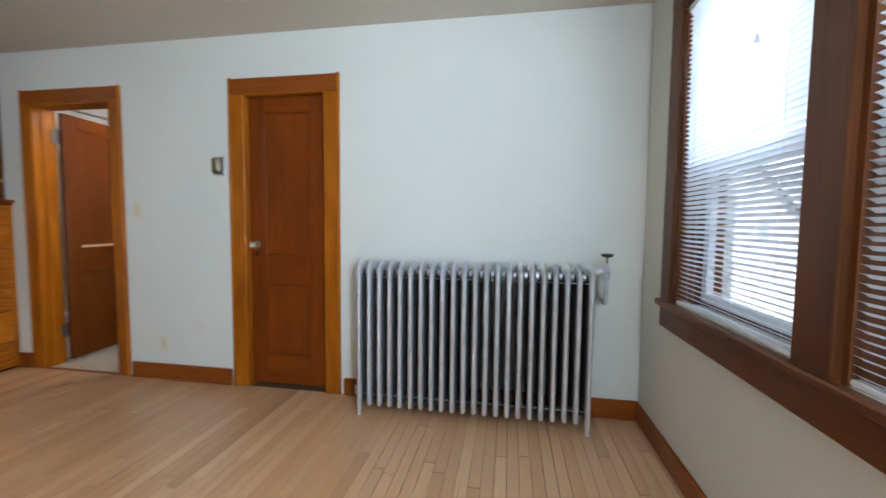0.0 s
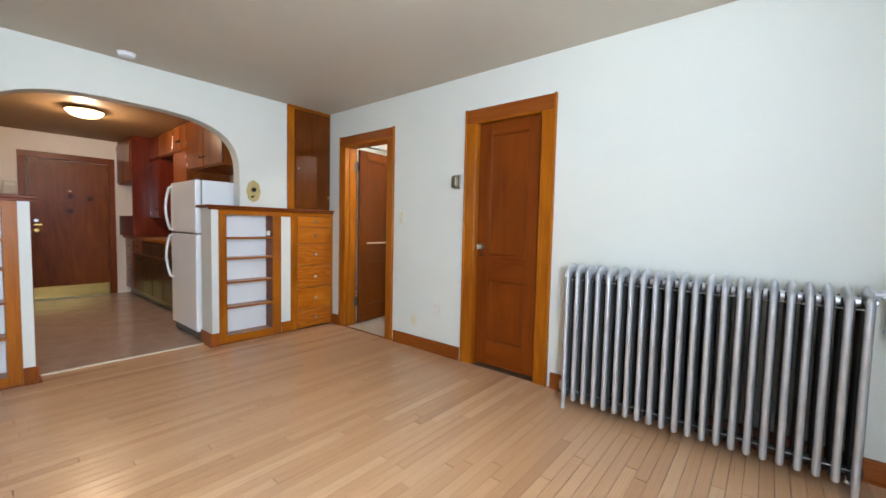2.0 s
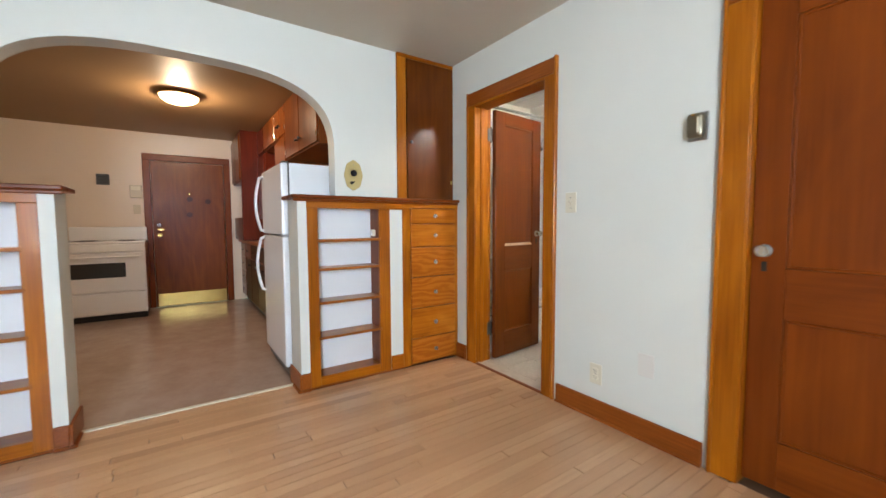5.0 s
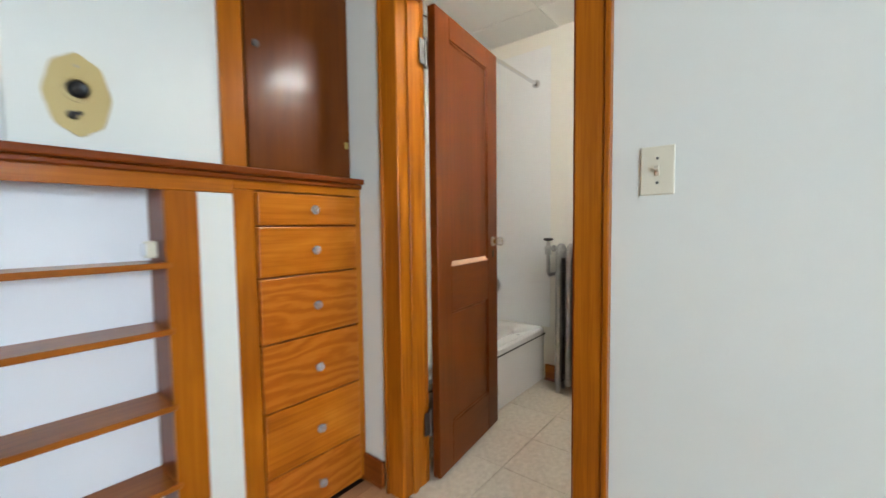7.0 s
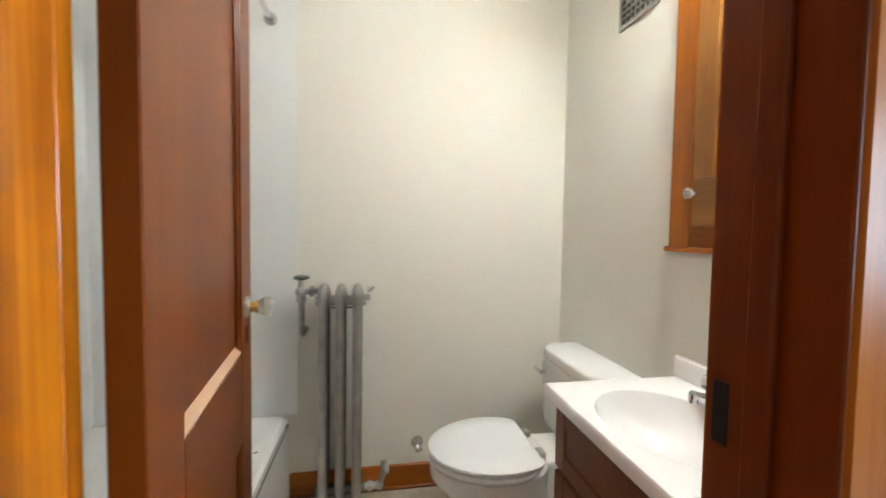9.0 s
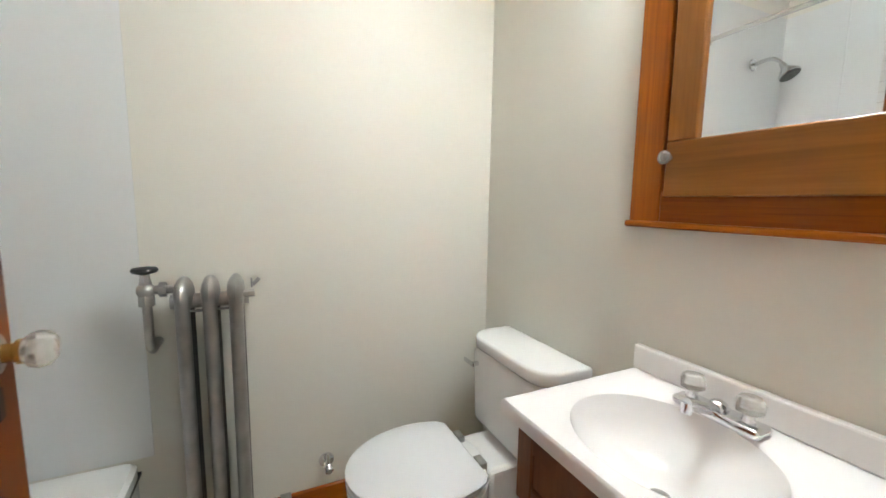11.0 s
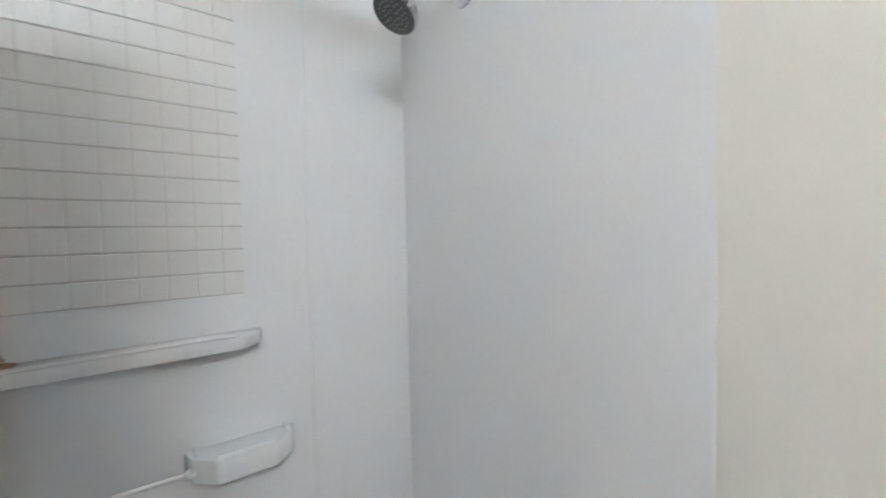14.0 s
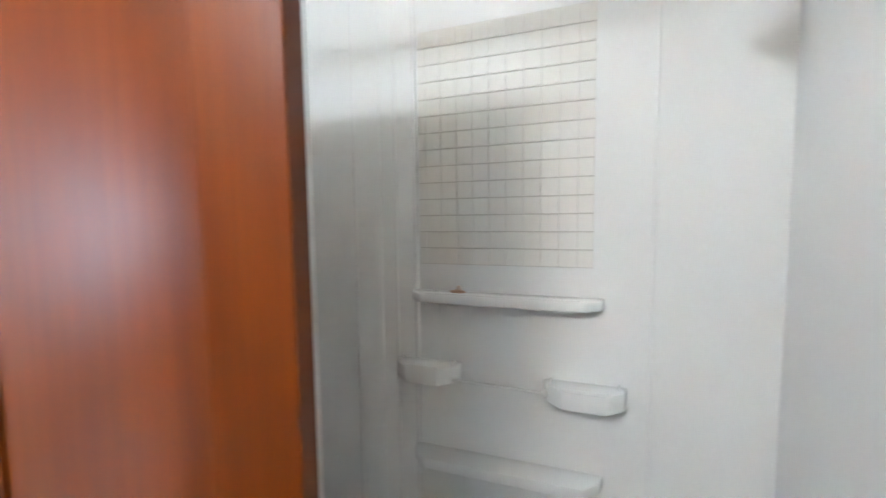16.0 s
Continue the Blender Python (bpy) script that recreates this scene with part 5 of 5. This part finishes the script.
head = part("head", moved(lathe([(0.012, 0.012), (0.016, 0.0), (0.016, -0.018), (0.030, -0.035), (0.048, -0.058), (0.051, -0.072), (0.046, -0.077)], (0, 0, 0), "z", 28), hd), CHROME, sh, "", True)
part("spray_face", moved(lathe([(0.0475, -0.0772), (0.044, -0.0785), (0.0, -0.0785)], (0, 0, 0), "z", 28), hd), PAINTG, head, "dark spray face")
noz = bmesh.new()
for ring, cnt in ((0.012, 6), (0.022, 12), (0.032, 18)):
    for k in range(cnt):
        a = 2 * math.pi * k / cnt
        tube_bm(noz, (ring * math.cos(a), ring * math.sin(a), -0.0805), (ring * math.cos(a), ring * math.sin(a), -0.077), 0.0018, None, 6)
part("nozzles", moved(noz, hd), STEEL, head)

vd = thing("shower_valve", (-3.603, BN, 0.655), "round chrome shower valve dial with a lever", "shower valve")
part("dial", lathe([(0.078, 0.0), (0.076, -0.008), (0.060, -0.014), (0.030, -0.016), (0.026, -0.045), (0.020, -0.052), (0.0, -0.052)], (-3.603, BN - 0.012, 0.655), "y", 32), CHROME, vd, "", True)
part("lever", joined(tube((-3.603, BN - 0.06, 0.655), (-3.563, BN - 0.066, 0.670), 0.008, 0.006, 10)), CHROME, vd, "", True)
sp = thing("tub_spout", (-3.603, BN, 0.51), "chrome spout above the bathtub", "spout")
part("body", joined(tube((-3.603, BN - 0.012, 0.51), (-3.603, BN - 0.12, 0.505), 0.026, 0.022, 16), tube((-3.603, BN - 0.115, 0.51), (-3.603, BN - 0.120, 0.475), 0.020, 0.018, 14)), CHROME, sp, "", True)

rd = thing("curtain_rod", (-3.235, 3.35, 2.12), "bare chrome shower curtain rod above the bathtub edge", "curtain rod")
part("rod", tube((-3.235, BS + 0.002, 2.12), (-3.235, BN - 0.002, 2.12), 0.0125, None, 14), CHROME, rd, "", True)
part("flange", lathe([(0.030, 0.0), (0.028, -0.010), (0.018, -0.022), (0.0126, -0.022)], (-3.235, BN, 2.12), "y", 20), CHROME, rd, "", True)
part("flange", lathe([(0.030, 0.0), (0.028, 0.010), (0.018, 0.022), (0.0126, 0.022)], (-3.235, BS, 2.12), "y", 20), CHROME, rd, "", True)


def toilet():
    cy = 3.645
    t = thing("toilet", (-2.2, cy, 0), "white toilet with closed seat lid and tank", "toilet")

    def oval(cx, a0, a1, b, z, n=36, cut=9.0):
        out = []
        for i in range(n):
            th = 2 * math.pi * i / n
            c, s = math.cos(th), math.sin(th)
            out.append((cx + min((a1 if c > 0 else a0) * c, cut), cy + b * s, z))
        return out

    def skin(rings):
        bm = bmesh.new()
        rs = [[bm.verts.new(p) for p in r] for r in rings]
        n = len(rs[0])
        for p, q in zip(rs, rs[1:]):
            for i in range(n):
                bm.faces.new((p[i], p[(i + 1) % n], q[(i + 1) % n], q[i]))
        bm.faces.new(rs[0])
        bm.faces.new(rs[-1])
        bmesh.ops.recalc_face_normals(bm, faces=bm.faces)
        return bm
    cx = -2.33
    part("bowl", skin([oval(cx + 0.06, 0.185, 0.24, 0.115, 0.0), oval(cx + 0.06, 0.175, 0.24, 0.106, 0.03), oval(cx + 0.07, 0.150, 0.22, 0.098, 0.13), oval(cx + 0.05, 0.175, 0.20, 0.120, 0.20), oval(cx + 0.02, 0.222, 0.20, 0.162, 0.26), oval(cx, 0.245, 0.21, 0.186, 0.315), oval(cx, 0.250, 0.21, 0.195, 0.367), oval(cx, 0.235, 0.20, 0.17, 0.374)]), CERAMIC, t, "", True)
    part("seat", skin([oval(cx, 0.245, 0.185, 0.193, 0.376), oval(cx, 0.252, 0.19, 0.199, 0.382), oval(cx, 0.252, 0.19, 0.199, 0.394), oval(cx, 0.245, 0.185, 0.193, 0.398)]), ENAMEL, t, "", True)
    part("lid", skin([oval(cx, 0.247, 0.235, 0.195, 0.402, cut=0.135), oval(cx, 0.253, 0.240, 0.200, 0.408, cut=0.14), oval(cx, 0.253, 0.240, 0.200, 0.416, cut=0.14), oval(cx, 0.238, 0.225, 0.186, 0.425, cut=0.13), oval(cx, 0.15, 0.13, 0.11, 0.428)]), ENAMEL, t, "closed white lid", True)
    for s in (-0.075, 0.075):
        part("hinge", box(cx + 0.142, cx + 0.170, cy + s - 0.026, cy + s + 0.022, 0.382, 0.418, 0.006, 2), STEEL, t)
    part("deck", box(cx + 0.17, BE - 0.03, cy - 0.11, cy + 0.11, 0.24, 0.385, 0.02, 3), CERAMIC, t)
    b = box(BE - 0.190, BE - 0.012, cy - 0.205, cy + 0.205, 0.385, 0.680, 0.028, 4)
    for v in b.verts:
        k = 0.90 + 0.10 * (v.co.z - 0.385) / 0.28
        v.co.y = cy + (v.co.y - cy) * k
    part("tank", b, CERAMIC, t, "", True)
    pts = [(BE - 0.006, cy + 0.226), (BE - 0.006, cy - 0.226)]
    for k in range(9):
        a = math.pi / 2 * k / 8
        pts.append((BE - 0.110 - 0.085 * math.sin(a), cy - 0.141 - 0.085 * math.cos(a)))
    for k in range(9):
        a = math.pi / 2 * k / 8
        pts.append((BE - 0.110 - 0.085 * math.cos(a), cy + 0.141 + 0.085 * math.sin(a)))
    lid = prism(pts, "z", 0.681, 0.731)
    bmesh.ops.bevel(lid, geom=[e for e in lid.edges if abs(e.verts[0].co.z - e.verts[1].co.z) < 1e-5], offset=0.012, segments=3, affect="EDGES", profile=0.5)
    part("tank_lid", lid, CERAMIC, t, "", True)
    lv = part("flush_lever", joined(tube((BE - 0.189, cy + 0.155, 0.625), (BE - 0.212, cy + 0.155, 0.625), 0.009, None, 10), box(BE - 0.220, BE - 0.210, cy + 0.140, cy + 0.215, 0.617, 0.633, 0.004, 2)), CHROME, t, "chrome flush lever", True)
    return t


toilet()
sv = thing("supply_valve", (-2.58, BN, 0.22), "small chrome water supply valve on the bathroom wall", "valve")
part("body", joined(lathe([(0.03, 0), (0.028, -0.005), (0.012, -0.008), (0.01, -0.05), (0, -0.05)], (-2.58, BN, 0.215), "y", 16), ball((-2.58, BN - 0.05, 0.215), 0.016), tube((-2.58, BN - 0.05, 0.215), (-2.58, BN - 0.05, 0.27), 0.006, None, 8)), CHROME, sv, "", True)
part("handle", lathe([(0.012, 0), (0.016, -0.010), (0.010, -0.018), (0, -0.018)], (-2.58, BN - 0.062, 0.215), "y", 8), CHROME, sv, "", True)


def vanity():
    x0, x1, y0, y1 = -2.283, BE - 0.002, 2.79, 3.247
    t = thing("vanity_cabinet", ((x0 + x1) / 2, (y0 + y1) / 2, 0), "dark brown wooden vanity cabinet with framed doors", "vanity")
    part("body", joined(box(x0 + 0.02, x1, y0, y1, 0.09, 0.60, 0.002), box(x0 + 0.02, x0 + 0.04, y0, y1, 0.60, 0.762), box(x0 + 0.04, x1, y0, y0 + 0.02, 0.60, 0.762), box(x0 + 0.04, x1, y1 - 0.02, y1, 0.60, 0.762)), VANW["z"], t)
    part("toe_kick", box(x0 + 0.06, x1, y0 + 0.005, y1 - 0.005, 0, 0.09), BLACK, t)

    def framed(nm, a, b, c, d):
        f = part(nm, joined(box(x0, x0 + 0.02, a, a + 0.05, c, d, 0.003), box(x0, x0 + 0.02, b - 0.05, b, c, d, 0.003), box(x0, x0 + 0.02, a + 0.05, b - 0.05, c, c + 0.05, 0.003), box(x0, x0 + 0.02, a + 0.05, b - 0.05, d - 0.05, d, 0.003)), VANW["z"], t)
        part("panel", box(x0 + 0.008, x0 + 0.018, a + 0.05, b - 0.05, c + 0.05, d - 0.05), VANW["z"], f)
    framed("drawer_front", y0 + 0.012, y1 - 0.012, 0.575, 0.752)
    mid = (y0 + y1) / 2
    framed("door", y0 + 0.012, mid - 0.004, 0.11, 0.562)
    framed("door", mid + 0.004, y1 - 0.012, 0.11, 0.562)
    v = thing("sink_counter", ((x0 + x1) / 2, (y0 + y1) / 2, 0.762), "white cultured marble vanity top with an oval basin", "vanity top")
    bm = bmesh.new()
    X0, X1, Y0, Y1, Z = -2.308, x1, 2.768, 3.268, 0.795
    cx, cy, a, b = (X0 + X1) / 2 - 0.02, (Y0 + Y1) / 2, 0.155, 0.185
    n = 48

    def ring(sx, sy, z, square=False):
        out = []
        for i in range(n):
            th = 2 * math.pi * i / n
            c, s = math.cos(th), math.sin(th)
            if square:
                k = 1 / max(abs(c), abs(s))
                out.append(bm.verts.new(((X0 + X1) / 2 + sx * c * k, cy + sy * s * k, z)))
            else:
                out.append(bm.verts.new((cx + sx * c, cy + sy * s, z)))
        return out
    hx, hy = (X1 - X0) / 2, (Y1 - Y0) / 2
    rs = [ring(hx, hy, 0.763, True), ring(hx, hy, Z - 0.006, True), ring(hx - 0.005, hy - 0.005, Z, True), ring(a + 0.012, b + 0.012, Z), ring(a, b, Z - 0.006), ring(a * 0.9, b * 0.9, Z - 0.055), ring(a * 0.68, b * 0.68, Z - 0.105), ring(a * 0.3, b * 0.3, Z - 0.125)]
    for p, q in zip(rs, rs[1:]):
        for i in range(n):
            bm.faces.new((p[i], p[(i + 1) % n], q[(i + 1) % n], q[i]))
    bm.faces.new(rs[-1])
    bmesh.ops.recalc_face_normals(bm, faces=bm.faces)
    part("top", bm, MARBLE, v, "", True)
    part("backsplash", box(X1 - 0.022, X1, Y0, Y1, Z, 0.860, 0.005, 2), MARBLE, v)
    part("drain", lathe([(0.022, 0), (0.020, 0.004), (0, 0.003)], (cx, cy, Z - 0.124), "z", 16), CHROME, v)
    f = thing("faucet", (X1 - 0.075, cy, Z), "chrome two-handle basin faucet with clear knobs", "faucet")
    part("base", box(X1 - 0.105, X1 - 0.050, cy - 0.085, cy + 0.085, Z, Z + 0.022, 0.010, 3), CHROME, f, "", True)
    part("spout", joined(tube((X1 - 0.08, cy, Z + 0.018), (X1 - 0.185, cy, Z + 0.055), 0.014, 0.011, 14), tube((X1 - 0.180, cy, Z + 0.056), (X1 - 0.183, cy, Z + 0.036), 0.011, None, 12), ball((X1 - 0.08, cy, Z + 0.022), 0.020)), CHROME, f, "", True)
    for s in (-0.055, 0.055):
        h = part("handle_stem", tube((X1 - 0.078, cy + s, Z + 0.02), (X1 - 0.078, cy + s, Z + 0.04), 0.013, 0.010, 12), CHROME, f)
        part("handle", lathe([(0.014, 0), (0.024, 0.006), (0.025, 0.022), (0.020, 0.034), (0, 0.036)], (X1 - 0.078, cy + s, Z + 0.038), "z", 10), CRYSTAL, h, "clear acrylic knob")


vanity()


def medicine_cabinet():
    y0, y1, z0, z1 = 2.66, 3.312, 1.180, 2.10
    t = thing("medicine_cabinet", (BE, (y0 + y1) / 2, z0), "orange varnished wooden medicine cabinet with a mirror door", "medicine cabinet")
    x = BE - 0.024
    part("frame_side", box(x, BE, y1 - 0.085, y1, z0, z1, 0.003), TRIM["z"], t)
    part("frame_side", box(x, BE, y0, y0 + 0.085, z0, z1, 0.003), TRIM["z"], t)
    part("frame_bottom", box(x, BE, y0 + 0.085, y1 - 0.085, z0, z0 + 0.085, 0.003), TRIM["y"], t)
    part("frame_top", box(x, BE, y0 + 0.085, y1 - 0.085, z1 - 0.085, z1, 0.003), TRIM["y"], t)
    part("bottom_moulding", box(x - 0.012, BE, y0 - 0.006, y1 + 0.006, z0 - 0.008, z0 + 0.008, 0.004), TRIM["y"], t)
    a, b, c, d = y0 + 0.104, y1 - 0.104, z0 + 0.068, z1 - 0.06
    xd = x - 0.018
    w = 0.10
    OAKD = wood("cabinet_door_oak", (0.17, 0.062, 0.010), (0.24, 0.092, 0.015), (0.30, 0.125, 0.024), "y", 0.35, 0.7, 0.2, 2.5)
    OAKS = wood("cabinet_door_oak_upright", (0.17, 0.062, 0.010), (0.24, 0.092, 0.015), (0.30, 0.125, 0.024), "z", 0.35, 0.7, 0.2, 2.5)
    dr = part("door", box(xd, x - 0.001, a, b, c, c + 0.128, 0.003), OAKD, t)
    part("stile", box(xd, x - 0.001, b - 0.070, b, c + 0.128, d, 0.003), OAKS, dr)
    part("stile", box(xd, x - 0.001, a, a + 0.070, c + 0.128, d, 0.003), OAKS, dr)
    part("rail", box(xd, x - 0.001, a + 0.070, b - 0.070, d - w, d, 0.003), OAKD, dr)
    lean = Matrix.Translation((x - 0.007, (a + b) / 2, 0)) @ Matrix.Rotation(radians(-0.9), 4, "Z") @ Matrix.Translation((0.007 - x, -(a + b) / 2, 0))
    part("mirror", moved(box(x - 0.010, x - 0.004, a + 0.066, b - 0.066, c + 0.124, d - w + 0.004), lean), MIRROR, dr, "mirror glass")
    part("knob", lathe([(0.006, 0), (0.006, -0.010), (0.015, -0.018), (0.016, -0.026), (0.010, -0.032), (0, -0.033)], (xd, b - 0.014, 1.338), "x", 10), CRYSTAL, dr, "faceted glass knob")
    return t


medicine_cabinet()
bv = thing("bath_vent_grille", (BE, 3.53, 2.09), "grey metal exhaust grille with square holes high on the bathroom wall", "vent")
part("frame", joined(box(BE - 0.008, BE, 3.420, 3.436, 1.99, 2.19), box(BE - 0.008, BE, 3.616, 3.632, 1.99, 2.19), box(BE - 0.008, BE, 3.436, 3.616, 1.99, 2.006), box(BE - 0.008, BE, 3.436, 3.616, 2.174, 2.19)), STEEL, bv)
part("backing", box(BE - 0.002, BE, 3.436, 3.616, 2.006, 2.174), BLACK, bv)
for k in range(6):
    part("bar", box(BE - 0.007, BE - 0.002, 3.436, 3.616, 2.026 + 0.024 * k, 2.033 + 0.024 * k), STEEL, bv)
for k in range(6):
    part("cross_bar", box(BE - 0.006, BE - 0.001, 3.458 + 0.026 * k, 3.465 + 0.026 * k, 2.006, 2.174), STEEL, bv)

vl = thing("vanity_light", (BE, 3.05, 2.245), "short lit frosted light bar on the wall above the medicine cabinet", "wall lamp")
part("base", box(BE - 0.04, BE, 2.87, 3.21, 2.205, 2.285, 0.006, 2), CHROME, vl)
part("shade", tube((BE - 0.10, 2.88, 2.245), (BE - 0.10, 3.20, 2.245), 0.055, None, 24), BATHGLOBE, vl, "lit frosted glass shade", True)
for yy in (2.875, 3.205):
    part("end_cap", tube((BE - 0.10, yy - 0.006, 2.245), (BE - 0.10, yy + 0.006, 2.245), 0.057, None, 24), CHROME, vl)

# ---- outside ----
structure("ground", box(-150, 150, -150, 150, -3.6, -3.5), GRASS, "grass ground far below the window")
structure("backdrop", joined(box(62, 62.2, -70, 75, -5, 60), box(-40, 62, 75, 75.2, -5, 60)), BACKSKY, "pale overcast sky far behind the yard")
hs = thing("house", (9.9, 17.9, -3.5), "white gabled house with a blue-grey roof across the yard", "house")
rot = Matrix.Translation((9.9, 17.9, 0)) @ Matrix.Rotation(radians(9.5), 4, "Z")
part("wall", moved(prism([(-3.2, -3.5), (3.2, -3.5), (3.2, 0.75), (0, 4.15), (-3.2, 0.75)], "y", 0.0, 9.0), rot), SIDING, hs)
part("side_wall", moved(box(3.2, 11.0, 1.2, 8.0, -3.5, 0.9), rot), SIDING, hs)
for k in range(24):
    z = -1.2 + 0.14 * k
    half = 3.19 if z < 0.72 else 3.19 - (z - 0.72) / 1.0625
    part("siding_board", moved(box(-half, half, -0.018, 0.002, z, z + 0.125), rot), SIDING, hs)
for sgn in (-1, 1):
    part("roof", moved(prism([(0, 4.20), (sgn * 3.6, 0.375), (sgn * 3.6, 0.515), (0, 4.36)], "y", -0.35, 9.2), rot), ROOFM, hs, "blue-grey shingle roof")
    part("rake_board", moved(prism([(0, 4.02), (sgn * 3.6, 0.195), (sgn * 3.6, 0.375), (0, 4.20)], "y", -0.38, -0.33), rot), ENAMEL, hs, "white rake board")
part("main_roof", moved(prism([(0.5, 0.6), (4.6, 4.25), (8.7, 0.6), (8.7, 0.45), (4.6, 4.08), (0.5, 0.45)], "y", 0.0, 11.5), rot @ Matrix.Rotation(radians(-90), 4, "Z") @ Matrix.Translation((-9.2, 0, 0))), ROOFM, hs, "blue-grey shingle roof behind the gable")
for x, z, w, h in ((-0.65, 1.15, 0.20, 0.45), (0.85, 1.10, 0.20, 0.45), (0.35, 2.75, 0.18, 0.35)):
    wd = part("window", moved(box(x - w - 0.08, x + w + 0.08, -0.05, 0.0, z - h - 0.08, z + h + 0.08), rot), ENAMEL, hs)
    part("pane", moved(box(x - w, x + w, -0.062, -0.045, z - h, z + h), rot), PANEG, wd)

# ---- floors laid in pieces ----
fl = structure("floor", box(W - 0.073, E, S, N, -0.10, -0.012), paint("dark_subfloor", (0.045, 0.022, 0.012), 0.8, 0.2, 0.1), "worn light oak strip floor", "floor")
bm = box(-0.5, 0.5, -0.5, 0.5, -0.011, 0.0)
bmesh.ops.bevel(bm, geom=[e for e in bm.edges if abs(e.verts[0].co.z) < 1e-4 and abs(e.verts[1].co.z) < 1e-4], offset=0.0016, segments=1, affect="EDGES")
plank_mesh = bpy.data.meshes.new("plank")
bm.to_mesh(plank_mesh)
bm.free()
plank_mesh.materials.append(OAK)
rng = random.Random(7)
pw = 0.0572
x = W - 0.073 + pw / 2
while x < E + pw:
    y = S - rng.random() * 0.7
    while y < N:
        ln = rng.uniform(0.7, 1.75)
        a, b = (max(y, 0.072), min(y + ln, 1.213)) if x < F else (max(y, S), min(y + ln, N))
        if b - a > 0.03:
            p = new("plank", plank_mesh)
            p.parent = fl
            xr = min(x + pw / 2, E)
            xl = x - pw / 2
            if xr - xl > 0.01:
                p.location = ((xl + xr) / 2, (a + b) / 2, 0)
                p.scale = ((xr - xl) - rng.choice((0.0012, 0.0022, 0.0034)), (b - a) - rng.uniform(0.001, 0.004), 1)
        y += ln
    x += pw
ft = structure("floor_bath", box(BW, BE, BS, BN, -0.10, -0.006), FGROUT, "beige square ceramic tile bathroom floor", "floor")
bm = box(-0.5, 0.5, -0.5, 0.5, -0.006, 0.0)
tile_mesh = bpy.data.meshes.new("floor_tile")
bm.to_mesh(tile_mesh)
bm.free()
tile_mesh.materials.append(BTILE)
ts = 0.305
for i in range(-1, 5):
    for j in range(5):
        x0, x1 = TX - 0.01 + ts * i, TX - 0.01 + ts * (i + 1)
        y0, y1 = BS + ts * j, BS + ts * (j + 1)
        x0, x1, y1 = max(x0, BW), min(x1, BE), min(y1, BN)
        if x1 - x0 > 0.01 and y1 - y0 > 0.01:
            p = new("floor_tile", tile_mesh)
            p.parent = ft
            p.location = ((x0 + x1) / 2, (y0 + y1) / 2, 0)
            p.scale = (x1 - x0 - 0.003, y1 - y0 - 0.003, 1)
